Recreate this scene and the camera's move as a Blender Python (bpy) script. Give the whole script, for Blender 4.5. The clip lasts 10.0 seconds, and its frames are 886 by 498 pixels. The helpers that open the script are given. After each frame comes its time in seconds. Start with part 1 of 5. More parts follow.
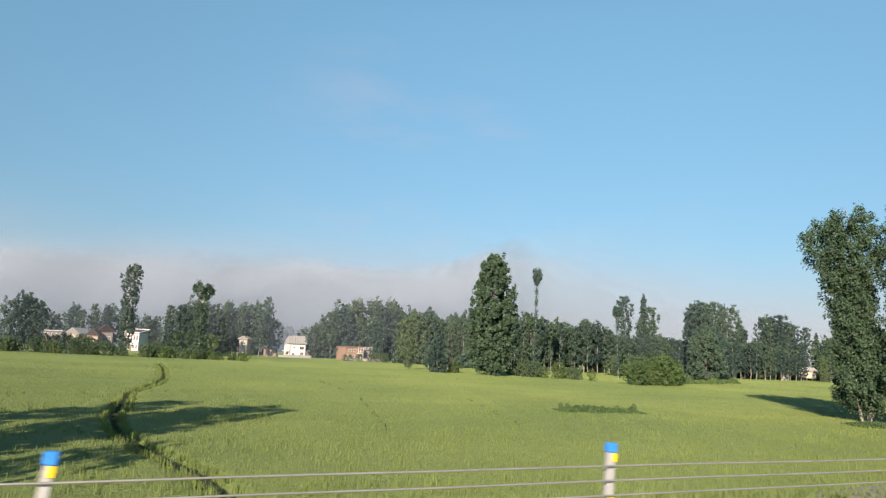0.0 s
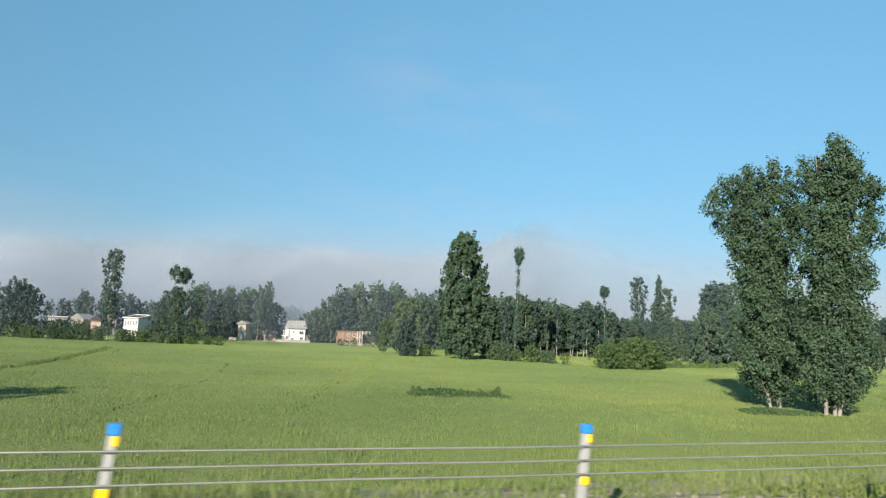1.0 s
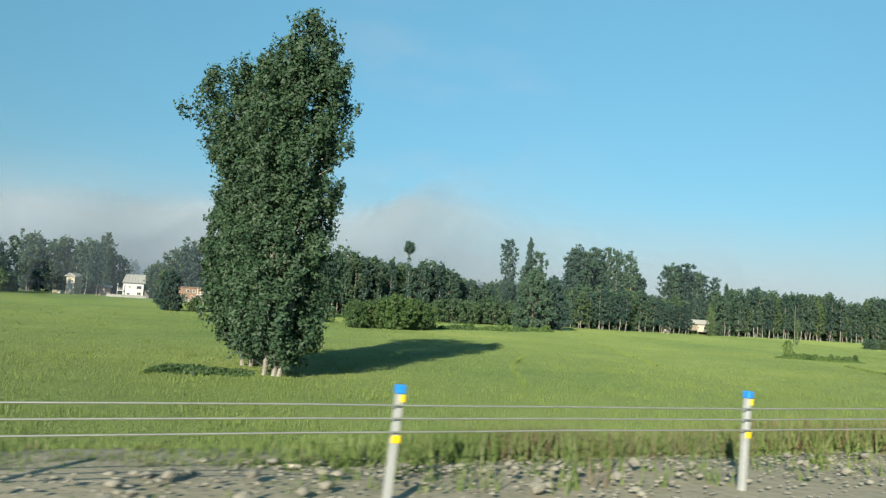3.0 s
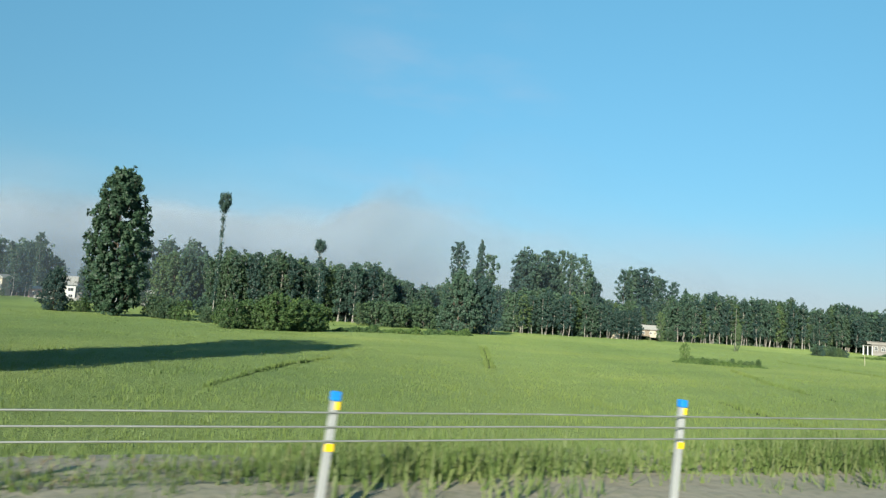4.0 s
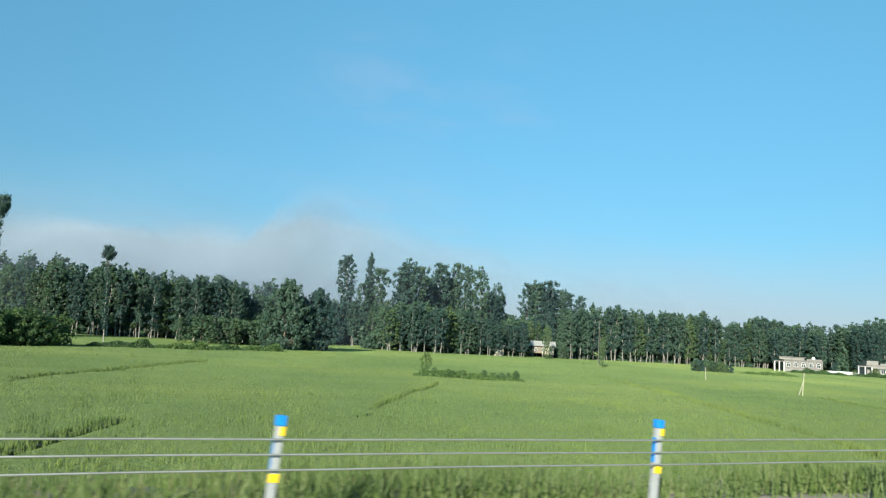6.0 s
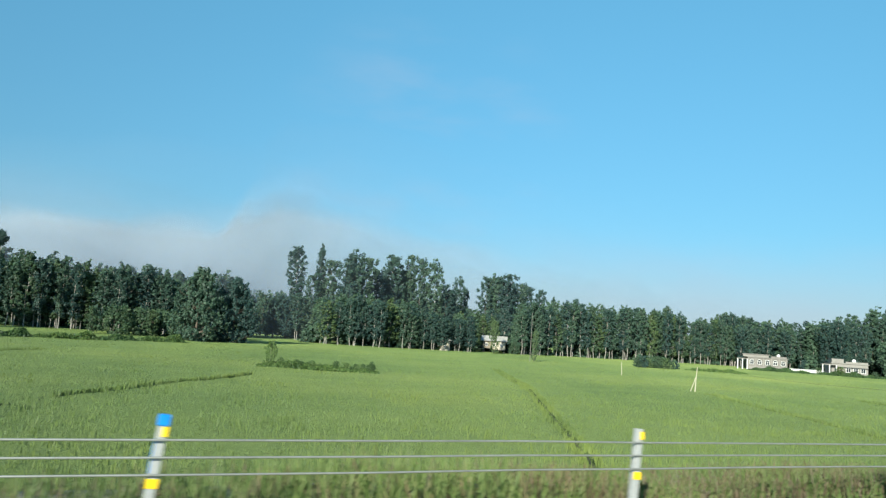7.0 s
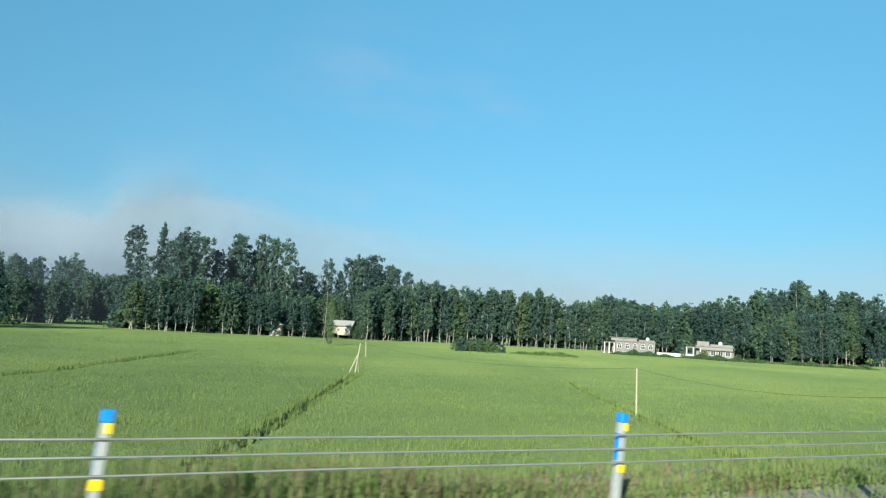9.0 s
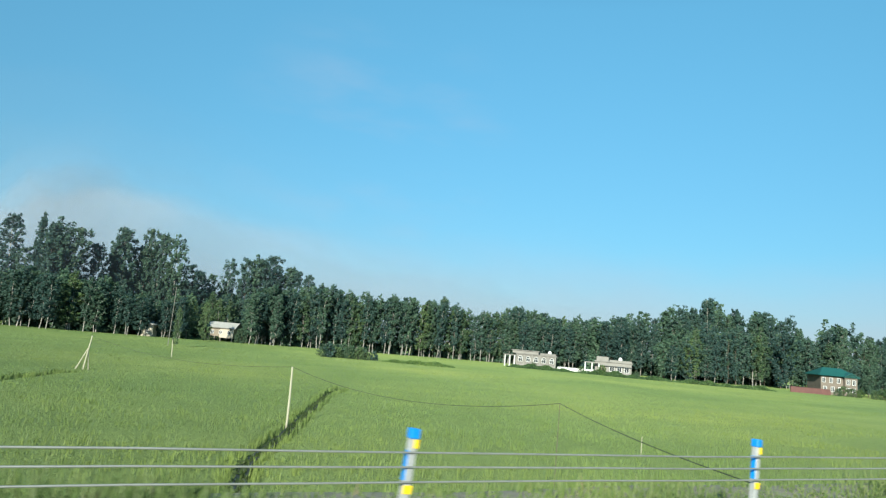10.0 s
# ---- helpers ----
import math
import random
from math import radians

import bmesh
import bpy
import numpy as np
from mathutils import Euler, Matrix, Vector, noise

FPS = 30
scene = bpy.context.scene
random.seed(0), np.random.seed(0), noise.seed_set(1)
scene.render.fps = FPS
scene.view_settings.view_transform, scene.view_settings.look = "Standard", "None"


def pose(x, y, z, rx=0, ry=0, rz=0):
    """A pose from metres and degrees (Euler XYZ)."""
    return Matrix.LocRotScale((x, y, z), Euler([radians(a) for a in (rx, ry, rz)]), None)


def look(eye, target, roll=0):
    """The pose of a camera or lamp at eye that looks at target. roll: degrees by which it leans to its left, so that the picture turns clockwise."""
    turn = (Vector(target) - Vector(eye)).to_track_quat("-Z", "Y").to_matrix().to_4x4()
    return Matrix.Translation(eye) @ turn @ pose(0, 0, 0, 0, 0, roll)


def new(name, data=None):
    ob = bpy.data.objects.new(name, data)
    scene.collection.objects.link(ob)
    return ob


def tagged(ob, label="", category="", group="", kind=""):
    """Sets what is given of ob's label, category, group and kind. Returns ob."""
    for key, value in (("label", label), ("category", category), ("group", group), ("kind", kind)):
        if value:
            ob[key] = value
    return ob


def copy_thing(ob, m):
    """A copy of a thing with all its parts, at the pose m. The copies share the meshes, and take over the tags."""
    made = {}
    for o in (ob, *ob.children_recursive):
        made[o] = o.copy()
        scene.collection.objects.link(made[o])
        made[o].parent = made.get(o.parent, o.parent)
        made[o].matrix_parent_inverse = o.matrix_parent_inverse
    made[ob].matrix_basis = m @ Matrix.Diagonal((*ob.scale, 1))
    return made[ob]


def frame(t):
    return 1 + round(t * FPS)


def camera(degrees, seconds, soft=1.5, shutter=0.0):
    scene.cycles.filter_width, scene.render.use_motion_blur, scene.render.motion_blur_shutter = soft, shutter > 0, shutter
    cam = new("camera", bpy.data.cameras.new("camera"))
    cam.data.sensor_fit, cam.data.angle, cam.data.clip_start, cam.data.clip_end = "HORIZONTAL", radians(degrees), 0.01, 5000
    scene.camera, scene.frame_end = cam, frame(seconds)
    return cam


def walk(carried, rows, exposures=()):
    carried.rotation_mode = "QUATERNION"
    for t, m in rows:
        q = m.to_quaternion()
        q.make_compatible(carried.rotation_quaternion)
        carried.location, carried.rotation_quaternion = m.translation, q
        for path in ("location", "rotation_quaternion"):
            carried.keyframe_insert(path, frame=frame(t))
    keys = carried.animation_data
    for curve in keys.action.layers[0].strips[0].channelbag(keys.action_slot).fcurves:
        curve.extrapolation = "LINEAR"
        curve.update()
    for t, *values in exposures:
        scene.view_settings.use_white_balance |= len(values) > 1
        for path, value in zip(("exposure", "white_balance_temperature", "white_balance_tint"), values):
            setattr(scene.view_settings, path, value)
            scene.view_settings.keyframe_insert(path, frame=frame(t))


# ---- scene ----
cam = camera(66.06, 10.0, soft=1.3, shutter=0.05)
# seconds, eye x, y, z in metres, yaw, pitch, roll in degrees; the road and its cable barrier run along x
PATH = [
    (0.0, 0.000, -3.465, 1.233, -22.87, 8.38, 2.72),
    (0.5, 9.280, -3.579, 1.231, -21.13, 7.29, 2.81),
    (1.0, 18.738, -3.763, 1.231, -18.53, 7.07, 2.46),
    (1.5, 28.346, -3.925, 1.244, -20.29, 7.01, 3.79),
    (2.0, 38.041, -4.023, 1.257, -19.88, 6.84, 3.48),
    (2.5, 48.035, -4.085, 1.251, -21.32, 6.47, 3.74),
    (3.0, 58.325, -4.100, 1.250, -21.23, 4.45, 3.81),
    (4.5, 86.612, -4.158, 1.261, -21.37, 6.42, 4.20),
    (5.0, 96.023, -4.103, 1.251, -22.43, 8.07, 4.47),
    (5.5, 105.589, -3.995, 1.227, -22.10, 7.53, 3.67),
    (7.0, 133.629, -3.734, 1.214, -20.69, 6.92, 3.80),
    (7.5, 143.326, -3.619, 1.208, -21.50, 6.70, 3.47),
    (8.0, 152.818, -3.536, 1.191, -23.23, 7.84, 4.66),
    (8.5, 162.403, -3.501, 1.206, -23.10, 6.58, 3.70),
    (9.0, 171.579, -3.525, 1.194, -22.85, 6.40, 3.34),
    (9.5, 181.738, -3.567, 1.206, -24.63, 6.42, 4.03),
    (10.0, 191.192, -3.611, 1.226, -25.71, 7.68, 5.19),
]
walk(cam, [(t, pose(x, y, z, 90 + pitch, 0, yaw) @ pose(0, 0, 0, 0, 0, roll)) for t, x, y, z, yaw, pitch, roll in PATH],
     exposures=[(0.0, 0.85, 7600, 22), (0.5, 0.85, 7300, 18), (1.0, 0.84, 6950, 14), (1.5, 0.84, 6750, 11), (2.2, 0.84, 6600, 6), (3.0, 0.83, 7050, 4), (4.3, 0.83, 6500, 4), (7.5, 0.82, 6300, 1), (10.0, 0.82, 6250, 0)])

# ---- light ----
SUN_AZ, SUN_EL = radians(219.5), radians(22.5)      # clockwise from +y; behind the camera's left shoulder
sun_dir = Vector((math.sin(SUN_AZ) * math.cos(SUN_EL), math.cos(SUN_AZ) * math.cos(SUN_EL), math.sin(SUN_EL)))
sun_data = bpy.data.lights.new("sun", "SUN")
sun_data.energy, sun_data.angle, sun_data.color = 5.0, radians(0.6), (1.0, 0.94, 0.82)
sun = new("sun", sun_data)
sun.matrix_world = look(sun_dir * 400, (0, 0, 0))

world = bpy.data.worlds.new("sky")
scene.world = world
world.use_nodes = True
wn, wl = world.node_tree.nodes, world.node_tree.links
wn.clear()
sky = wn.new("ShaderNodeTexSky")
sky.sky_type, sky.sun_disc = "NISHITA", False
sky.sun_elevation, sky.sun_rotation = SUN_EL, SUN_AZ
sky.altitude, sky.air_density, sky.dust_density, sky.ozone_density = 1600, 1.0, 0.6, 2.0
coord = wn.new("ShaderNodeTexCoord")
sep = wn.new("ShaderNodeSeparateXYZ")
wl.new(coord.outputs["Generated"], sep.inputs[0])
stretch = wn.new("ShaderNodeMapping")
stretch.inputs["Scale"].default_value = (2.2, 2.2, 7.0)
stretch.inputs["Location"].default_value = (0.4, 0.1, 0.0)
wl.new(coord.outputs["Generated"], stretch.inputs[0])
puff = wn.new("ShaderNodeTexNoise")
puff.inputs["Scale"].default_value, puff.inputs["Detail"].default_value, puff.inputs["Roughness"].default_value = 1.7, 5.0, 0.5
wl.new(stretch.outputs[0], puff.inputs["Vector"])


def math_node(nodes, links, op, a, b=None, clamp=False):
    n = nodes.new("ShaderNodeMath")
    n.operation, n.use_clamp = op, clamp
    for i, v in enumerate((a, b)):
        if v is None:
            continue
        if isinstance(v, (int, float)):
            n.inputs[i].default_value = v
        else:
            links.new(v, n.inputs[i])
    return n.outputs[0]


# a pale haze low over the horizon, and a thin high wisp over the village
low = wn.new("ShaderNodeMapRange")
low.interpolation_type = "SMOOTHSTEP"
low.inputs["From Min"].default_value, low.inputs["From Max"].default_value = 0.17, 0.03
low.inputs["To Min"].default_value, low.inputs["To Max"].default_value = 0.0, 0.62
wl.new(math_node(wn, wl, "ADD", sep.outputs["Z"], math_node(wn, wl, "MULTIPLY", math_node(wn, wl, "SUBTRACT", puff.outputs["Fac"], 0.5), 0.10)), low.inputs["Value"])
wisp = wn.new("ShaderNodeMapRange")
wisp.interpolation_type = "SMOOTHSTEP"
wisp.inputs["From Min"].default_value, wisp.inputs["From Max"].default_value = 0.40, 0.66
wisp.inputs["To Min"].default_value, wisp.inputs["To Max"].default_value = 0.0, 0.21
wl.new(puff.outputs["Fac"], wisp.inputs["Value"])
towards = wn.new("ShaderNodeVectorMath")
towards.operation = "DOT_PRODUCT"
towards.inputs[1].default_value = (0.314, 0.913, 0.259)
wl.new(coord.outputs["Generated"], towards.inputs[0])
high = wn.new("ShaderNodeMapRange")
high.interpolation_type = "SMOOTHSTEP"
high.inputs["From Min"].default_value, high.inputs["From Max"].default_value = 0.972, 0.997
wl.new(towards.outputs["Value"], high.inputs["Value"])
mix = wn.new("ShaderNodeMixRGB")
mix.inputs["Color2"].default_value = (2.85, 3.05, 3.75, 1)
wl.new(math_node(wn, wl, "MAXIMUM", low.outputs[0], math_node(wn, wl, "MULTIPLY", wisp.outputs[0], high.outputs[0])), mix.inputs["Fac"])
clear = wn.new("ShaderNodeMixRGB")
clear.blend_type = "MULTIPLY"
clear.inputs["Fac"].default_value = 1.0
clear.inputs["Color2"].default_value = (0.60, 0.95, 0.905, 1)
wl.new(sky.outputs[0], clear.inputs["Color1"])
thick = wn.new("ShaderNodeMapRange")
thick.inputs["From Min"].default_value, thick.inputs["From Max"].default_value = 0.03, 0.46
wl.new(sep.outputs["Z"], thick.inputs["Value"])
veil = wn.new("ShaderNodeMixRGB")
veil.inputs["Color1"].default_value, veil.inputs["Color2"].default_value = (0.485, 0.385, 0.455, 1), (1.24, 1.27, 1.21, 1)
wl.new(thick.outputs[0], veil.inputs["Fac"])
dim = wn.new("ShaderNodeMixRGB")
dim.blend_type = "MULTIPLY"
dim.inputs["Fac"].default_value = 1.0
wl.new(clear.outputs[0], dim.inputs["Color1"])
wl.new(veil.outputs[0], dim.inputs["Color2"])
wl.new(dim.outputs[0], mix.inputs["Color1"])
back = wn.new("ShaderNodeBackground")
back.inputs["Strength"].default_value = 0.11
wl.new(mix.outputs[0], back.inputs["Color"])
wl.new(back.outputs[0], wn.new("ShaderNodeOutputWorld").inputs["Surface"])


# ---- materials ----
def material(name):
    m = bpy.data.materials.new(name)
    m.use_nodes = True
    nt = m.node_tree
    return m, nt.nodes, nt.links, nt.nodes["Principled BSDF"]


def ramp(nodes, links, fac, stops):
    r = nodes.new("ShaderNodeValToRGB")
    while len(r.color_ramp.elements) < len(stops):
        r.color_ramp.elements.new(0.5)
    for e, (p, c) in zip(r.color_ramp.elements, stops):
        e.position, e.color = p, (*c, 1)
    links.new(fac, r.inputs["Fac"])
    return r.outputs["Color"]


def noise_tex(nodes, links, scale, detail=4.0, stretch_by=None, rough=0.55):
    c = nodes.new("ShaderNodeTexCoord").outputs["Object"]
    if stretch_by:
        mp = nodes.new("ShaderNodeMapping")
        mp.inputs["Scale"].default_value = stretch_by
        links.new(c, mp.inputs[0])
        c = mp.outputs[0]
    n = nodes.new("ShaderNodeTexNoise")
    n.inputs["Scale"].default_value, n.inputs["Detail"].default_value, n.inputs["Roughness"].default_value = scale, detail, rough
    links.new(c, n.inputs["Vector"])
    return n.outputs["Fac"]


def mixed(nodes, links, fac, a, b, mode="MIX"):
    n = nodes.new("ShaderNodeMixRGB")
    n.blend_type = mode
    for s, v in zip(n.inputs, (fac, a, b)):
        if isinstance(v, (int, float)):
            s.default_value = v
        elif isinstance(v, tuple):
            s.default_value = (*v, 1)
        else:
            links.new(v, s)
    return n.outputs[0]


def bump(nodes, links, bsdf, height, strength, distance):
    b = nodes.new("ShaderNodeBump")
    b.inputs["Strength"].default_value, b.inputs["Distance"].default_value = strength, distance
    links.new(height, b.inputs["Height"])
    links.new(b.outputs[0], bsdf.inputs["Normal"])


# the paddies lie in slanting strips between the ditches, each sown a little apart: strip edge, growth
PADDIES = [(40, 1.0), (66, 0.98), (84, 1.03), (100, 0.97), (113.5, 1.02), (142, 0.98), (166, 1.06), (189, 1.13)]


def paddy_tone(nodes, links):
    at = nodes.new("ShaderNodeSeparateXYZ")
    links.new(nodes.new("ShaderNodeTexCoord").outputs["Object"], at.inputs[0])
    along = math_node(nodes, links, "SUBTRACT", at.outputs["X"], math_node(nodes, links, "MULTIPLY", at.outputs["Y"], 0.4))
    along = math_node(nodes, links, "MULTIPLY", math_node(nodes, links, "SUBTRACT", along, 40.0), 1 / 200, True)
    r = nodes.new("ShaderNodeValToRGB")
    r.color_ramp.interpolation = "CONSTANT"
    while len(r.color_ramp.elements) < len(PADDIES):
        r.color_ramp.elements.new(0.5)
    for e, (edge, g) in zip(r.color_ramp.elements, PADDIES):
        e.position, e.color = (edge - 40) / 200, (0.72 * g ** 1.15, 0.72 * g, 0.72 * g, 1)
    links.new(along, r.inputs["Fac"])
    return r.outputs["Color"]


def leaf_material(name, dark, mid, light, through_by=0.24, sown=False, differ=True):
    m, n, l, b = material(name)
    geo = n.new("ShaderNodeNewGeometry")
    c = ramp(n, l, geo.outputs["Random Per Island"], [(0.0, dark), (0.55, mid), (1.0, light)])
    info = n.new("ShaderNodeObjectInfo")
    tone = ramp(n, l, info.outputs["Random"], [(0.0, (0.66, 0.72, 0.80)), (0.5, (0.92, 0.93, 0.92)), (1.0, (1.30, 1.20, 0.92))])
    big = ramp(n, l, noise_tex(n, l, 0.35, 2.0), [(0.3, (0.8, 0.82, 0.85)), (0.7, (1.15, 1.12, 1.05))])
    c = mixed(n, l, 1.0, mixed(n, l, 1.0, c, tone if differ else (0.92, 0.93, 0.92), "MULTIPLY"), big, "MULTIPLY")
    if sown:
        c = mixed(n, l, 1.0, c, ramp(n, l, noise_tex(n, l, 0.035, 3.0), [(0.34, (0.88, 0.94, 1.0)), (0.52, (1.0, 1.0, 1.0)), (0.70, (1.16, 1.08, 0.96))]), "MULTIPLY")
        c = mixed(n, l, 1.0, mixed(n, l, 1.0, c, paddy_tone(n, l), "MULTIPLY"), (1.31, 1.31, 1.31), "MULTIPLY")
    l.new(c, b.inputs["Base Color"])
    b.inputs["Roughness"].default_value = 0.55
    b.inputs["Specular IOR Level"].default_value = 0.3
    b.inputs["Diffuse Roughness"].default_value = 1.0
    tr = n.new("ShaderNodeBsdfTranslucent")
    l.new(mixed(n, l, 1.0, c, (1.12, 1.26, 0.72), "MULTIPLY"), tr.inputs["Color"])
    mx = n.new("ShaderNodeMixShader")
    mx.inputs[0].default_value = through_by
    l.new(b.outputs[0], mx.inputs[1])
    l.new(tr.outputs[0], mx.inputs[2])
    l.new(mx.outputs[0], n["Material Output"].inputs["Surface"])
    return m


LEAF_POPLAR = leaf_material("poplar_leaves", (0.028, 0.060, 0.034), (0.054, 0.104, 0.058), (0.102, 0.162, 0.096))
LEAF_FIELD = leaf_material("field_poplar_leaves", (0.028, 0.060, 0.034), (0.054, 0.104, 0.058), (0.102, 0.162, 0.096), differ=False)
# grove leaves are tinted bluer, with the haze of distance put into their colour
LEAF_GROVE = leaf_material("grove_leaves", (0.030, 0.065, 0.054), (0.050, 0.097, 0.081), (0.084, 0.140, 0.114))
LEAF_WILLOW = leaf_material("willow_leaves", (0.046, 0.086, 0.046), (0.075, 0.126, 0.066), (0.112, 0.168, 0.092))
LEAF_HEDGE = leaf_material("hedge_leaves", (0.042, 0.086, 0.032), (0.072, 0.130, 0.046), (0.118, 0.180, 0.068))
RICE = leaf_material("rice_blades", (0.128, 0.184, 0.057), (0.143, 0.202, 0.064), (0.158, 0.218, 0.072), 0.14, True)
WEED = leaf_material("verge_weeds", (0.14, 0.20, 0.052), (0.225, 0.285, 0.08), (0.34, 0.35, 0.14), 0.30)
DRY = leaf_material("dry_weeds", (0.11, 0.080, 0.048), (0.20, 0.15, 0.085), (0.30, 0.23, 0.14), 0.2)
# weed green taken near black, so it holds the shade of ditches and furrows
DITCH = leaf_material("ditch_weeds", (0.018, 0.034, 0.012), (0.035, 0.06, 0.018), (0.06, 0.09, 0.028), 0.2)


def rough_material(name, stops, scale, fine, rough=0.85, relief=0.02, stretch_by=None, metal=0.0):
    m, n, l, b = material(name)
    a = noise_tex(n, l, scale, 5.0, stretch_by)
    f = noise_tex(n, l, fine, 4.0, stretch_by)
    c = mixed(n, l, 0.5, ramp(n, l, a, stops), ramp(n, l, f, stops))
    l.new(c, b.inputs["Base Color"])
    b.inputs["Roughness"].default_value, b.inputs["Metallic"].default_value = rough, metal
    bump(n, l, b, f, 0.6, relief)
    return m


BARK_PALE = rough_material("poplar_bark", [(0.30, (0.09, 0.082, 0.07)), (0.5, (0.235, 0.22, 0.19)), (0.75, (0.36, 0.34, 0.30))], 1.6, 9.0, 0.85, 0.02)
BARK_STEM = rough_material("plantation_bark", [(0.30, (0.14, 0.13, 0.11)), (0.5, (0.33, 0.31, 0.27)), (0.75, (0.46, 0.44, 0.40))], 1.6, 9.0, 0.85, 0.02)
BARK_DARK = rough_material("dark_bark", [(0.3, (0.05, 0.04, 0.03)), (0.7, (0.16, 0.13, 0.10))], 2.0, 11.0, 0.9, 0.03)
ASPHALT = rough_material("asphalt", [(0.3, (0.035, 0.035, 0.037)), (0.7, (0.065, 0.064, 0.062))], 0.7, 60.0, 0.85, 0.004)
STONE = rough_material("verge_stone", [(0.3, (0.15, 0.14, 0.115)), (0.55, (0.22, 0.205, 0.172)), (0.75, (0.31, 0.29, 0.245))], 2.5, 14.0, 0.9, 0.01)
STEEL = rough_material("galvanised_steel", [(0.3, (0.32, 0.325, 0.32)), (0.7, (0.45, 0.455, 0.445))], 4.0, 40.0, 0.5, 0.001, None, 0.25)
CABLE = rough_material("wire_rope", [(0.3, (0.19, 0.195, 0.18)), (0.7, (0.34, 0.345, 0.32))], 3.0, 60.0, 0.4, 0.002, None, 0.4)
BLUE = rough_material("blue_plastic", [(0.3, (0.008, 0.16, 0.52)), (0.7, (0.015, 0.24, 0.66))], 8.0, 40.0, 0.4, 0.0005)
YELLOW = rough_material("yellow_reflector", [(0.3, (0.80, 0.50, 0.01)), (0.7, (0.90, 0.62, 0.02))], 10.0, 60.0, 0.35, 0.0005)
WHITE = rough_material("white_paint", [(0.3, (0.62, 0.61, 0.58)), (0.7, (0.80, 0.79, 0.76))], 0.9, 9.0, 0.75, 0.003)
WHITEWASH = rough_material("worn_whitewash", [(0.35, (0.22, 0.21, 0.18)), (0.6, (0.44, 0.43, 0.40))], 6.0, 25.0, 0.85, 0.004)
CREAM = rough_material("cream_plaster", [(0.3, (0.36, 0.31, 0.235)), (0.7, (0.50, 0.44, 0.35))], 0.9, 9.0, 0.8, 0.004)
GREY_RENDER = rough_material("grey_render", [(0.3, (0.145, 0.133, 0.12)), (0.7, (0.23, 0.213, 0.192))], 0.8, 7.0, 0.85, 0.005)
PINK = rough_material("pink_plaster", [(0.3, (0.30, 0.20, 0.165)), (0.7, (0.42, 0.30, 0.25))], 0.8, 7.0, 0.85, 0.005)
GREEN_TIN = rough_material("green_roof_sheet", [(0.3, (0.010, 0.065, 0.055)), (0.7, (0.020, 0.11, 0.09))], 1.0, 8.0, 0.5, 0.003)
GREY_TIN = rough_material("weathered_roof_sheet", [(0.3, (0.27, 0.26, 0.24)), (0.7, (0.46, 0.44, 0.40))], 1.0, 8.0, 0.55, 0.003)
RED_TIN = rough_material("red_roof_sheet", [(0.3, (0.085, 0.035, 0.030)), (0.7, (0.15, 0.060, 0.050))], 1.0, 8.0, 0.6, 0.003)
TIMBER = rough_material("weathered_timber", [(0.3, (0.14, 0.11, 0.08)), (0.7, (0.30, 0.25, 0.19))], 1.5, 12.0, 0.85, 0.004, (6, 6, 1))
POLE_WOOD = rough_material("peeled_pole", [(0.3, (0.32, 0.29, 0.20)), (0.7, (0.48, 0.45, 0.33))], 2.0, 14.0, 0.85, 0.004, (8, 8, 1))
BROWN = rough_material("brown_plaster", [(0.3, (0.135, 0.108, 0.086)), (0.7, (0.21, 0.172, 0.14))], 0.8, 7.0, 0.85, 0.005)
BLACK = rough_material("black_rubber", [(0.3, (0.012, 0.012, 0.012)), (0.7, (0.03, 0.03, 0.03))], 5.0, 40.0, 0.6, 0.0005)


def brick_material():
    m, n, l, b = material("brick_wall")
    t = n.new("ShaderNodeTexBrick")
    t.inputs["Color1"].default_value, t.inputs["Color2"].default_value = (0.29, 0.165, 0.11, 1), (0.37, 0.22, 0.15, 1)
    t.inputs["Mortar"].default_value = (0.26, 0.23, 0.20, 1)
    t.inputs["Scale"].default_value = 4.0
    mp = n.new("ShaderNodeMapping")
    mp.inputs["Rotation"].default_value = (radians(90), 0, 0)
    l.new(n.new("ShaderNodeTexCoord").outputs["Object"], mp.inputs[0])
    l.new(mp.outputs[0], t.inputs["Vector"])
    c = mixed(n, l, 1.0, t.outputs["Color"], ramp(n, l, noise_tex(n, l, 0.9), [(0.3, (0.75, 0.75, 0.75)), (0.7, (1.1, 1.1, 1.1))]), "MULTIPLY")
    l.new(c, b.inputs["Base Color"])
    b.inputs["Roughness"].default_value = 0.9
    return m


def glass_material():
    m, n, l, b = material("window_glass")
    b.inputs["Base Color"].default_value = (0.03, 0.035, 0.04, 1)
    b.inputs["Roughness"].default_value = 0.22
    b.inputs["Specular IOR Level"].default_value = 0.3
    return m


BRICK, GLASS = brick_material(), glass_material()


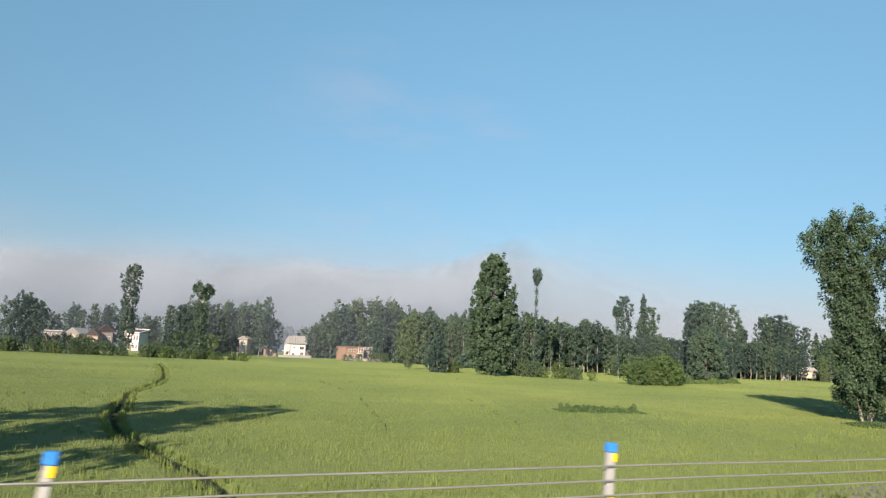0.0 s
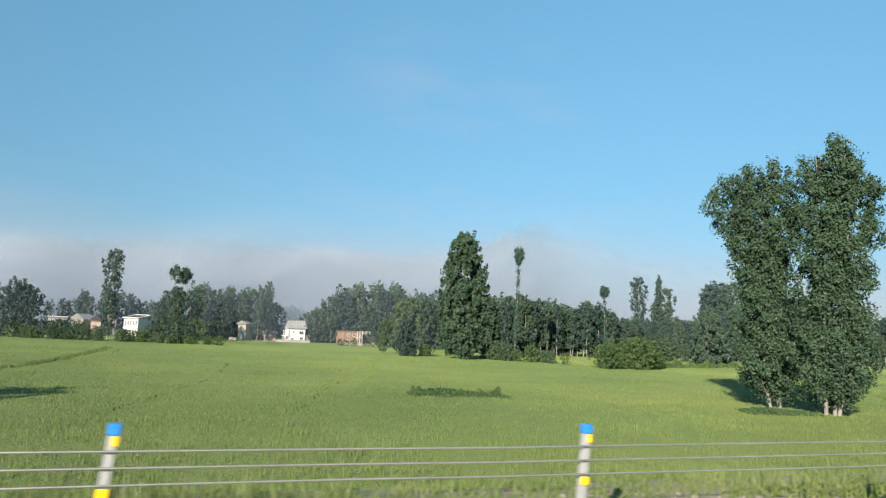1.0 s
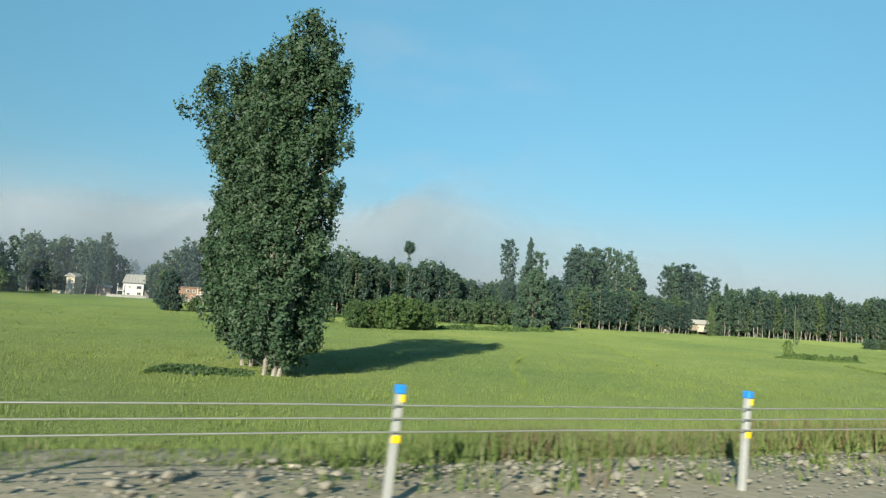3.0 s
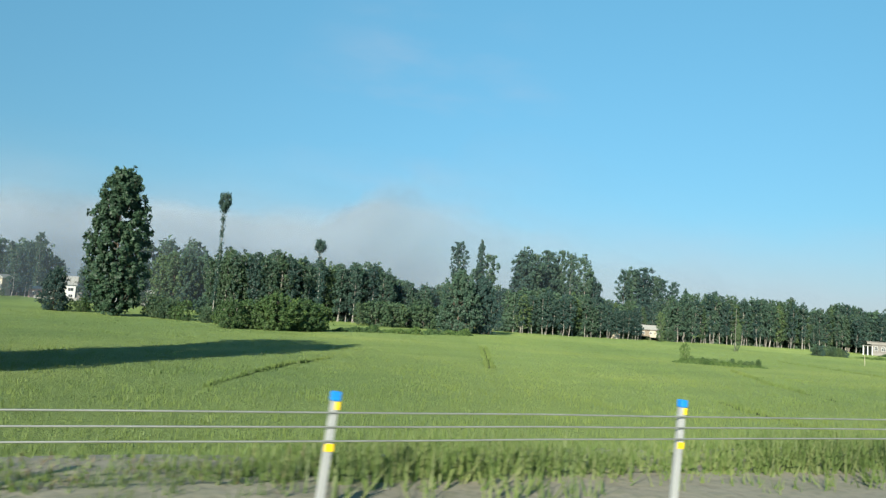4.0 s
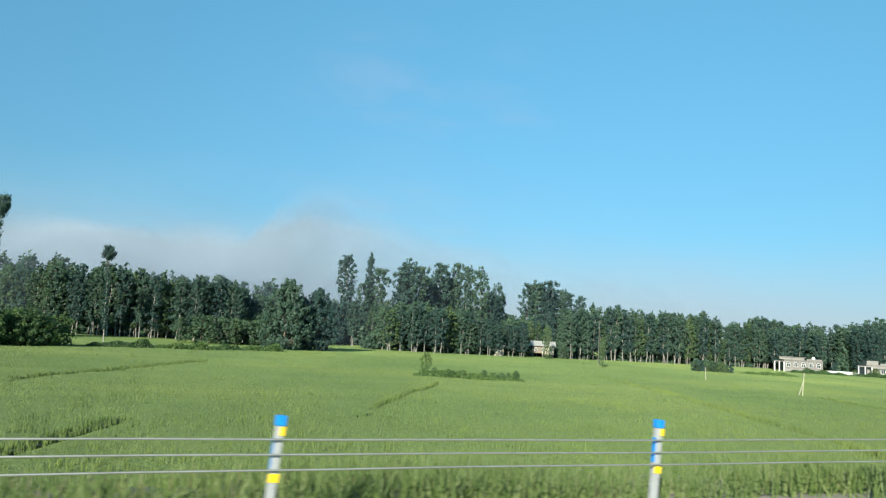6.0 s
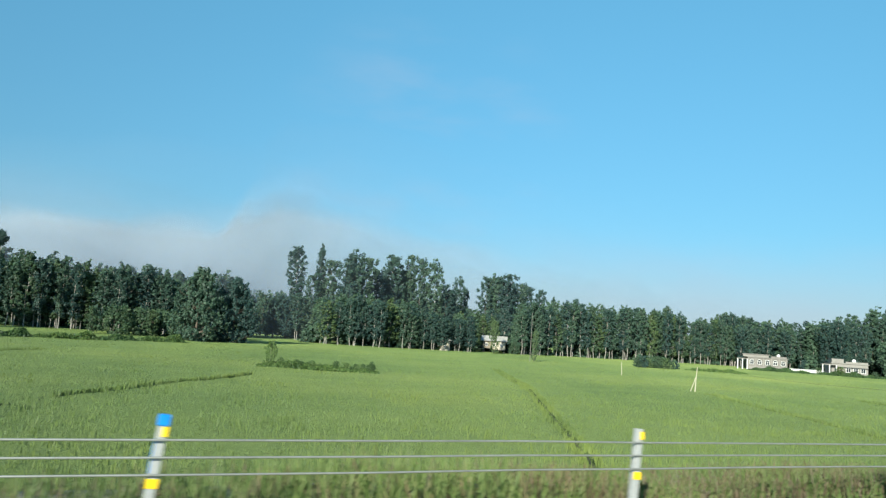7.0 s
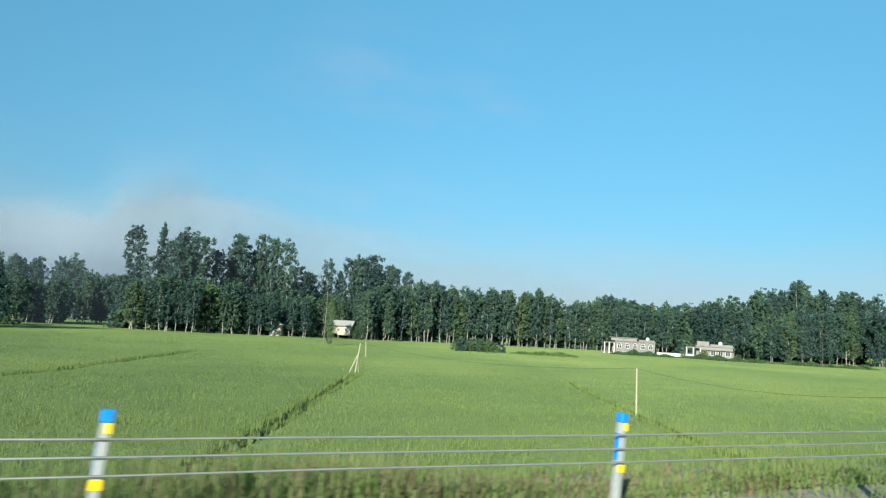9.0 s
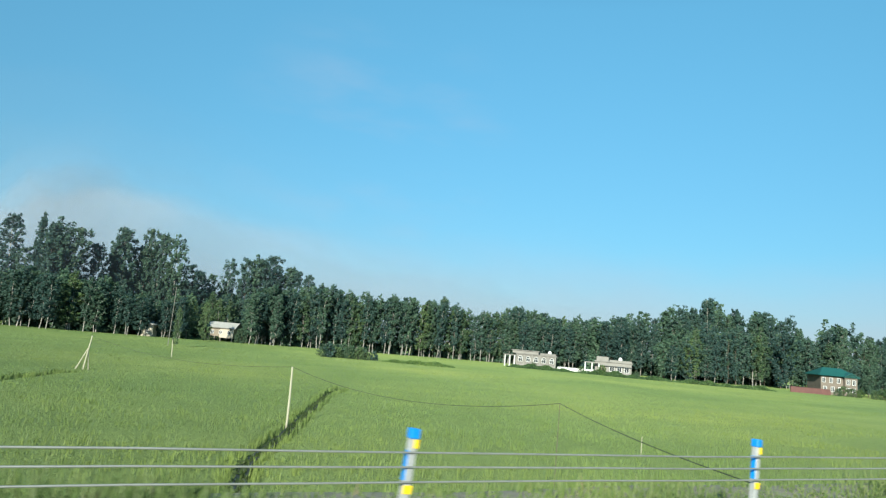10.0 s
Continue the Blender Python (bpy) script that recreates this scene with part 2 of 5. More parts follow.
def field_material():
    m, n, l, b = material("rice_field")
    patch = noise_tex(n, l, 0.035, 3.0)
    strip = noise_tex(n, l, 0.05, 3.0, (1.0, 4.0, 1.0))
    tuft = noise_tex(n, l, 3.4, 5.0, None, 0.75)
    c = ramp(n, l, patch, [(0.32, (0.138, 0.196, 0.064)), (0.52, (0.164, 0.222, 0.070)), (0.72, (0.198, 0.250, 0.076))])
    c = mixed(n, l, 1.0, c, ramp(n, l, strip, [(0.3, (0.92, 0.94, 0.92)), (0.7, (1.14, 1.11, 1.10))]), "MULTIPLY")
    c = mixed(n, l, 1.0, c, ramp(n, l, tuft, [(0.25, (0.62, 0.68, 0.6)), (0.5, (1.0, 1.0, 1.0)), (0.8, (1.22, 1.16, 1.15))]), "MULTIPLY")
    mp = n.new("ShaderNodeMapping")
    mp.inputs["Scale"].default_value = (0.045, 0.022, 0.0)
    mp.inputs["Rotation"].default_value = (0, 0, radians(-22))
    l.new(n.new("ShaderNodeTexCoord").outputs["Object"], mp.inputs[0])
    cell = n.new("ShaderNodeTexVoronoi")
    cell.inputs["Scale"].default_value, cell.inputs["Randomness"].default_value = 1.0, 0.8
    l.new(mp.outputs[0], cell.inputs["Vector"])
    tone = n.new("ShaderNodeSeparateXYZ")
    l.new(cell.outputs["Color"], tone.inputs[0])
    c = mixed(n, l, 1.0, c, ramp(n, l, tone.outputs["X"], [(0.0, (0.93, 0.95, 0.95)), (1.0, (1.08, 1.06, 1.06))]), "MULTIPLY")
    c = mixed(n, l, 1.0, mixed(n, l, 1.0, c, paddy_tone(n, l), "MULTIPLY"), (1.26, 1.26, 1.26), "MULTIPLY")
    soil = ramp(n, l, tuft, [(0.3, (0.128, 0.172, 0.055)), (0.7, (0.192, 0.254, 0.080))])
    at = n.new("ShaderNodeSeparateXYZ")
    l.new(n.new("ShaderNodeTexCoord").outputs["Object"], at.inputs[0])
    closed = n.new("ShaderNodeMapRange")
    closed.interpolation_type = "SMOOTHSTEP"
    closed.inputs["From Min"].default_value, closed.inputs["From Max"].default_value = 20.0, 50.0
    l.new(math_node(n, l, "ADD", at.outputs["Y"], math_node(n, l, "MULTIPLY", patch, 14.0)), closed.inputs["Value"])
    c = mixed(n, l, closed.outputs[0], soil, c)
    l.new(c, b.inputs["Base Color"])
    b.inputs["Roughness"].default_value = 0.75
    b.inputs["Specular IOR Level"].default_value = 0.15
    b.inputs["Diffuse Roughness"].default_value = 1.0
    bump(n, l, b, tuft, 1.0, 0.34)
    return m


FIELD = field_material()
# mud colour that includes the shade down in the ditch
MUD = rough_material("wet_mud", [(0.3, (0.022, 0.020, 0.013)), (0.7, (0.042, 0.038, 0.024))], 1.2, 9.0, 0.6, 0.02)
VERGE = rough_material("verge_soil", [(0.3, (0.16, 0.138, 0.095)), (0.5, (0.255, 0.228, 0.17)), (0.7, (0.15, 0.15, 0.085))], 0.8, 9.0, 0.95, 0.03)


# ---- mesh helpers ----
def part(name, bm, mat, parent=None, label=""):
    bmesh.ops.recalc_face_normals(bm, faces=bm.faces[:])
    me = bpy.data.meshes.new(name)
    bm.to_mesh(me)
    bm.free()
    me.materials.append(mat)
    ob = new(name, me)
    ob.parent = parent
    if label:
        ob["label"] = label
    return ob


def box(bm, x0, y0, z0, x1, y1, z1, bevel=0.0):
    r = bmesh.ops.create_cube(bm, size=1.0)
    for v in r["verts"]:
        v.co = Vector(((x0 + x1) / 2 + v.co.x * (x1 - x0), (y0 + y1) / 2 + v.co.y * (y1 - y0), (z0 + z1) / 2 + v.co.z * (z1 - z0)))
    if bevel:
        edges = list({e for v in r["verts"] for e in v.link_edges})
        bmesh.ops.bevel(bm, geom=edges, offset=bevel, segments=1, affect="EDGES")
    return r["verts"]


def tube(bm, pts, radii, sides=7, cap=True):
    """A tapered tube along the points."""
    rings = []
    for i, p in enumerate(pts):
        p = Vector(p)
        a = Vector(pts[max(i - 1, 0)])
        b = Vector(pts[min(i + 1, len(pts) - 1)])
        d = (b - a).normalized()
        u = d.cross(Vector((0.31, 0.9, 0.17))).normalized()
        w = d.cross(u)
        rings.append([bm.verts.new(p + radii[i] * (u * math.cos(k * math.tau / sides) + w * math.sin(k * math.tau / sides))) for k in range(sides)])
    for r0, r1 in zip(rings, rings[1:]):
        for k in range(sides):
            bm.faces.new((r0[k], r0[(k + 1) % sides], r1[(k + 1) % sides], r1[k]))
    if cap:
        bm.faces.new(rings[0][::-1])
        bm.faces.new(rings[-1])


def empty(name, x, y, z, rz=0.0):
    e = new(name)
    e.matrix_basis = pose(x, y, z, 0, 0, rz)
    e.empty_display_size = 0.3
    return e


def leaf_cards(rng, centres, size, facing=None, loose=0.7):
    """Small folded leaf sprays at the centres, two triangles each, turned at random or roughly outwards."""
    n = len(centres)
    if facing is None:
        facing = rng.normal(size=(n, 3))
    c = facing + rng.normal(size=(n, 3)) * loose
    c /= np.linalg.norm(c, axis=1)[:, None] + 1e-9
    a = np.cross(c, rng.normal(size=(n, 3)))
    a /= np.linalg.norm(a, axis=1)[:, None] + 1e-9
    b = np.cross(c, a)
    s = (size * (0.6 + 0.8 * rng.random(n)))[:, None]
    v = np.empty((n, 4, 3))
    skew = rng.uniform(-0.3, 0.3, (2, n, 1))
    v[:, 0] = centres - a * s * 0.62
    v[:, 1] = centres + b * s * 0.36 + a * s * skew[0] - c * s * 0.12
    v[:, 2] = centres + a * s * 0.62
    v[:, 3] = centres - b * s * 0.36 + a * s * skew[1] - c * s * 0.12
    f = np.arange(n * 4).reshape(n, 4)
    return v.reshape(-1, 3), np.concatenate([f[:, [0, 1, 2]], f[:, [0, 2, 3]]])


def leaf_chips(rng, centres, size, facing, loose=0.5):
    """Small three-cornered leaf sprays, one triangle each, turned roughly the way they face."""
    n = len(centres)
    c = facing / (np.linalg.norm(facing, axis=1)[:, None] + 1e-9) + rng.normal(size=(n, 3)) * loose
    c /= np.linalg.norm(c, axis=1)[:, None] + 1e-9
    a = np.cross(c, rng.normal(size=(n, 3)))
    a /= np.linalg.norm(a, axis=1)[:, None] + 1e-9
    b = np.cross(c, a)
    s = (size * (0.6 + 0.8 * rng.random(n)))[:, None]
    v = np.empty((n, 3, 3))
    v[:, 0] = centres - a * s * 0.66 - b * s * 0.25
    v[:, 1] = centres + a * s * rng.uniform(0.35, 0.7, (n, 1)) - b * s * 0.3
    v[:, 2] = centres + b * s * 0.62 + a * s * rng.uniform(-0.25, 0.25, (n, 1))
    return v.reshape(-1, 3), np.arange(n * 3).reshape(n, 3)


def fast_mesh(name, v, f, mat, parent=None):
    k = f.shape[1]
    me = bpy.data.meshes.new(name)
    me.vertices.add(len(v))
    me.vertices.foreach_set("co", v.astype(np.float32).ravel())
    me.loops.add(f.size)
    me.loops.foreach_set("vertex_index", f.astype(np.int32).ravel())
    me.polygons.add(len(f))
    me.polygons.foreach_set("loop_start", np.arange(0, f.size, k, dtype=np.int32))
    me.polygons.foreach_set("loop_total", np.full(len(f), k, dtype=np.int32))
    me.update(calc_edges=True)
    me.materials.append(mat)
    ob = new(name, me)
    ob.parent = parent
    return ob


# ---- ground ----
FIELD_Z = -3.68
DITCHES = [
    [(194.4, 14.0), (196.6, 22.4), (199.3, 28.6), (203.0, 37.8), (207.8, 49.5), (211.0, 55.5)],
    [(170.5, 14.0), (172.2, 18.0), (177.0, 28.0), (181.7, 39.4), (185.5, 48.5), (189.5, 57.5)],
    [(146.5, 14.0), (150.7, 22.1), (157.2, 36.4), (165.9, 55.5), (172.6, 74.6), (177.0, 86.3)],
    [(107.0, 16.0), (109.1, 20.8), (113.3, 33.5)],
    [(105.0, 53.2), (112.0, 69.0), (119.6, 86.1)],
    [(2.2, 132.0), (2.6, 108.0), (2.2, 84.0), (1.2, 74.0), (-1.0, 62.0), (-1.3, 51.0), (-1.5, 42.0), (-0.6, 34.0), (2.1, 24.3), (2.8, 20.5), (3.2, 17.5)],
]


# low earth banks where the western paddy ends in taller rice
BANKS = [
    [(79.5, 34.0), (82.5, 41.2), (86.0, 48.5), (90.6, 55.0)],
    [(127.9, 39.0), (132.5, 47.4), (136.6, 53.5), (140.4, 59.8)],
]


# half the width of each ditch's dark bed
DITCH_HALF = (0.20, 0.12, 0.05, 0.10, 0.06, 0.20)


def ditch_distance(x, y):
    """Metres from where the rice ends beside the nearest ditch."""
    d = np.full(x.shape, 1e3)
    for half, line in zip(DITCH_HALF, DITCHES):
        for (ax, ay), (bx, by) in zip(line, line[1:]):
            ux, uy = bx - ax, by - ay
            t = np.clip(((x - ax) * ux + (y - ay) * uy) / (ux * ux + uy * uy), 0, 1)
            w = np.sin(0.9 * (x + y)) * 0.04
            d = np.minimum(d, np.hypot(x - ax - t * ux + w, y - ay - t * uy) - half - 0.20)
    return d


def profile(y):
    """Height of the land across the road: carriageway, verge, bank, field."""
    return np.interp(y, [-400, -40, -16, -12.2, -11.5, 1.7, 2.2, 9.0, 10.5], [-3.7, -3.7, -3.0, -0.1, -0.03, -0.03, -0.12, -3.3, FIELD_Z])


def wave(x, y):
    return 0.5 * np.sin(0.71 * x + 1.3 * np.sin(0.23 * y)) + 0.5 * np.sin(0.53 * y + 1.7 * np.sin(0.19 * x))


def build_ground():
    xs = np.concatenate([[-4500, -1500, -600, -250, -120, -60], np.arange(-30, 245, 0.55), [260, 285, 320, 380, 500, 800, 1800, 4500]])
    ys = np.concatenate([[-3500, -900, -300, -100, -40, -16, -12.2, -11.5, -6, -2, -0.6], np.arange(0, 3.2, 0.4), np.arange(3.6, 12, 1.2),
                         np.arange(12, 62, 0.5), np.arange(62, 135, 1.6), [140, 150, 165, 185, 210, 250, 320, 450, 800, 1800, 4500]])
    X, Y = np.meshgrid(xs, ys)
    Z = profile(Y)
    inside = (Y > 11) & (Y < 135)
    Z = Z + np.where(inside, 0.05 * wave(X, Y) + 0.03 * wave(X * 3.1, Y * 2.7), 0)
    Z = Z - np.where(inside, 0.42 * np.exp(-(np.maximum(ditch_distance(X, Y) + 0.34, 0) / 0.36) ** 2), 0)
    Z = Z + np.where((Y > 0) & (Y < 3), 0.03 * wave(X * 2.3, Y * 3.7), 0)
    nx, ny = len(xs), len(ys)
    i = np.arange(nx * ny).reshape(ny, nx)
    f = np.stack([i[:-1, :-1], i[:-1, 1:], i[1:, 1:], i[1:, :-1]], -1).reshape(-1, 4)
    ob = fast_mesh("ground", np.stack([X, Y, Z], -1).reshape(-1, 3), f, FIELD)
    ob.data.materials.append(VERGE)
    cy = ys[:-1].repeat(nx - 1)
    ob.data.polygons.foreach_set("material_index", ((cy < 2.8) & (cy > -12)).astype(np.int32))
    ob.data.polygons.foreach_set("use_smooth", np.ones(len(f), dtype=bool))
    return tagged(ob, "flat green rice field below a bare earth road bank", "ground", kind="structure")


build_ground()
bm = bmesh.new()
box(bm, -600, -11.4, -0.05, 900, -0.75, 0.0)
tagged(part("road", bm, ASPHALT), "grey asphalt carriageway on a raised bank", "road", kind="structure")


def strokes(rng, px, py, pz, height, width, blades, lean=0.35):
    """Grass-like blades: each a thin bent strip of three triangles."""
    n = len(px) * blades
    x = np.repeat(px, blades) + rng.normal(0, 0.09, n) * (height if np.isscalar(height) else np.repeat(height, blades)) * 2
    y = np.repeat(py, blades) + rng.normal(0, 0.16, n) * 0.5
    z = np.repeat(pz, blades)
    hgt = (height if np.isscalar(height) else np.repeat(height, blades)) * (0.6 + 0.7 * rng.random(n))
    ang = rng.random(n) * math.tau
    ln = hgt * lean * rng.random(n)
    dx, dy = np.cos(ang), np.sin(ang)
    wx, wy = -dy * width * 0.5, dx * width * 0.5
    v = np.empty((n, 5, 3))
    v[:, 0] = np.stack([x - wx, y - wy, z], -1)
    v[:, 1] = np.stack([x + wx, y + wy, z], -1)
    v[:, 2] = np.stack([x + wx * 0.8 + dx * ln * 0.3, y + wy * 0.8 + dy * ln * 0.3, z + hgt * 0.6], -1)
    v[:, 3] = np.stack([x - wx * 0.8 + dx * ln * 0.3, y - wy * 0.8 + dy * ln * 0.3, z + hgt * 0.6], -1)
    v[:, 4] = np.stack([x + dx * ln, y + dy * ln, z + hgt], -1)
    k = np.arange(n)[:, None] * 5
    f = np.concatenate([k + [0, 1, 2], k + [0, 2, 3], k + [3, 2, 4]])
    return v.reshape(-1, 3), f


def spikes(rng, px, py, pz, height, width, blades, spread, lean=0.3):
    """Blades farther off: one tall triangle each."""
    n = len(px) * blades
    x, y = np.repeat(px, blades) + rng.normal(0, spread, n), np.repeat(py, blades) + rng.normal(0, spread, n)
    z = np.repeat(pz, blades)
    hgt = height * (0.65 + 0.6 * rng.random(n))
    ang, ln = rng.random(n) * math.tau, hgt * lean * rng.normal(0, 0.7, n)
    dx, dy = np.cos(ang) * width * 0.5, np.sin(ang) * width * 0.5
    v = np.empty((n, 3, 3))
    v[:, 0] = np.stack([x - dx, y - dy, z], -1)
    v[:, 1] = np.stack([x + dx, y + dy, z], -1)
    v[:, 2] = np.stack([x - dy / width * ln * 2, y + dx / width * ln * 2, z + hgt], -1)
    return v.reshape(-1, 3), np.arange(n * 3).reshape(n, 3)


def build_rice():
    rng = np.random.default_rng(5)
    vs, fs, off = [], [], 0

    def sow(v, f):
        nonlocal off
        vs.append(v)
        fs.append(f + off)
        off += len(v)

    # nearest and farthest row, tufts a square metre, blade height and width, blades a tuft, first and last x
    for y0, y1, dens, hgt, wid, blades, x0, x1 in ((13.0, 21, 8.0, 0.34, 0.020, 4, -14, 226), (21, 33, 5.0, 0.30, 0.045, 4, -18, 240), (33, 52, 3.2, 0.26, 0.06, 4, -24, 262),
                                                   (52, 84, 1.7, 0.21, 0.08, 4, -30, 300), (84, 128, 0.7, 0.22, 0.12, 4, -40, 330)):
        n = int((x1 - x0) * (y1 - y0) * dens)
        x, y = rng.uniform(x0, x1, n), rng.uniform(y0, y1, n)
        keep = (ditch_distance(x, y) > 0.0) & (wave(x * 0.9, y * 1.1) + 0.6 * wave(x * 2.7, y * 2.1) + rng.normal(0, 0.7, n) > -0.85)
        x, y = x[keep], y[keep]
        z = np.full(len(x), FIELD_Z - 0.08)
        sow(*(strokes(rng, x, y, z, hgt, wid, blades) if y1 < 22 else spikes(rng, x, y, z, hgt, wid, blades, 0.12 + 0.002 * y0)))
    # the rows that stand thick along both banks of each ditch
    for line in BANKS:
        for (ax, ay), (bx, by) in zip(line, line[1:]):
            length = math.hypot(bx - ax, by - ay)
            n = int(length * 14)
            u, side = rng.random(n), rng.uniform(0.0, 0.35, n)
            sow(*spikes(rng, ax + (bx - ax) * u - (by - ay) / length * side, ay + (by - ay) * u + (bx - ax) / length * side, np.full(n, FIELD_Z - 0.1), 0.40, 0.10, 4, 0.05, 0.2))
    for half, line in zip(DITCH_HALF, DITCHES):
        for (ax, ay), (bx, by) in zip(line, line[1:]):
            length = math.hypot(bx - ax, by - ay)
            n = int(length * 12)
            u, side = rng.random(n), np.where(rng.random(n) < 0.5, -1, 1) * rng.uniform(half + 0.13, half + 0.4, n)
            x, y = ax + (bx - ax) * u, ay + (by - ay) * u
            w = np.sin(0.9 * (x + y)) * 0.04
            x, y = x - w + (by - ay) / length * side, y - (bx - ax) / length * side
            sow(*spikes(rng, x, y, np.full(n, FIELD_Z - 0.12), 0.34, 0.05 if ay < 40 else 0.11, 4, 0.06, 0.2))
    ob = fast_mesh("rice_plants", np.concatenate(vs), np.concatenate(fs), RICE)
    tagged(ob, "bright green young rice standing in the paddy", "rice", kind="stuff")


build_rice()


def build_ditch_weeds():
    rng = np.random.default_rng(8)
    for half, line in zip(DITCH_HALF, DITCHES):
        # the muddy bed, a narrow strip low between the banks, coloured dark for their shade
        bm = bmesh.new()
        rows = []
        for k, (x, y) in enumerate(line):
            a, b = line[max(k - 1, 0)], line[min(k + 1, len(line) - 1)]
            d = Vector((b[1] - a[1], a[0] - b[0])).normalized() * half
            rows.append([bm.verts.new((x + d.x * q, y + d.y * q, FIELD_Z + (-0.11 if abs(q) == 1 else -0.14))) for q in (-1, 0, 1)])
        for r, t in zip(rows, rows[1:]):
            for k in range(2):
                bm.faces.new((r[k], r[k + 1], t[k + 1], t[k]))
        tagged(part("ditch", bm, MUD), "narrow mud ditch bed, darkened for shade, between two paddies", "ditch", kind="structure")
        px, py = [], []
        for (ax, ay), (bx, by) in zip(line, line[1:]):
            n = int(math.hypot(bx - ax, by - ay) * 130 * half)
            t = rng.random(n)
            px.append(ax + (bx - ax) * t + rng.normal(0, 0.085, n))
            py.append(ay + (by - ay) * t + rng.normal(0, 0.085, n))
        px, py = np.concatenate(px), np.concatenate(py)
        w = np.sin(0.9 * (px + py)) * 0.04
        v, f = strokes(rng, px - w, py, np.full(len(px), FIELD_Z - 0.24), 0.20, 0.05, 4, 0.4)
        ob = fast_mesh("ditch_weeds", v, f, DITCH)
        tagged(ob, "weeds along a narrow ditch, darkened for the shade in it", "weeds", "ditch weeds", kind="stuff")


build_ditch_weeds()


# shallow furrows, overgrown; dark blades stand in for a few shaded gaps
FURROWS = [[(13.5, 35.0), (14.3, 38.7), (19.7, 63.6), (21.5, 89.2)], [(23.8, 37.2), (30.8, 61.4)], [(125.1, 34.0), (127.0, 36.1), (127.3, 38.4)]]


def build_furrows():
    rng = np.random.default_rng(14)
    for line in FURROWS:
        px, py = [], []
        for (ax, ay), (bx, by) in zip(line, line[1:]):
            n = int(math.hypot(bx - ax, by - ay) * 3.5)
            t = rng.random(n)
            t = t[np.sin(t * 23 + ax) + rng.normal(0, 0.4, n) > 0.1]
            px.append(ax + (bx - ax) * t + rng.normal(0, 0.10, len(t)))
            py.append(ay + (by - ay) * t + rng.normal(0, 0.10, len(t)))
        px, py = np.concatenate(px), np.concatenate(py)
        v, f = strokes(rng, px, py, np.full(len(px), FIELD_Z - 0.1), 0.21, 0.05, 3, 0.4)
        tagged(fast_mesh("furrow_weeds", v, f, DITCH), "scattered dark blades for the shaded gaps along a shallow furrow", "weeds", "ditch weeds", kind="stuff")


build_furrows()


def gravel_amount(x):
    """How stony the verge is along the road, 0 to 1."""
    out = np.zeros(np.shape(x))
    for a, b in ((20.5, 24.0), (55.5, 66.0), (85.5, 93.5), (112.0, 115.0), (165.5, 170.0)):
        out = np.maximum(out, np.clip(np.minimum(x - a, b - x) / 1.2, 0, 1))
    return out


def dry_amount(x):
    out = np.zeros(np.shape(x))
    for a, b in ((30.2, 32.4), (51.2, 56.0), (60.5, 67.5), (106.5, 112.0), (136.0, 150.5), (183.5, 186.5)):
        out = np.maximum(out, np.clip(np.minimum(x - a, b - x) / 0.8, 0, 1))
    return out


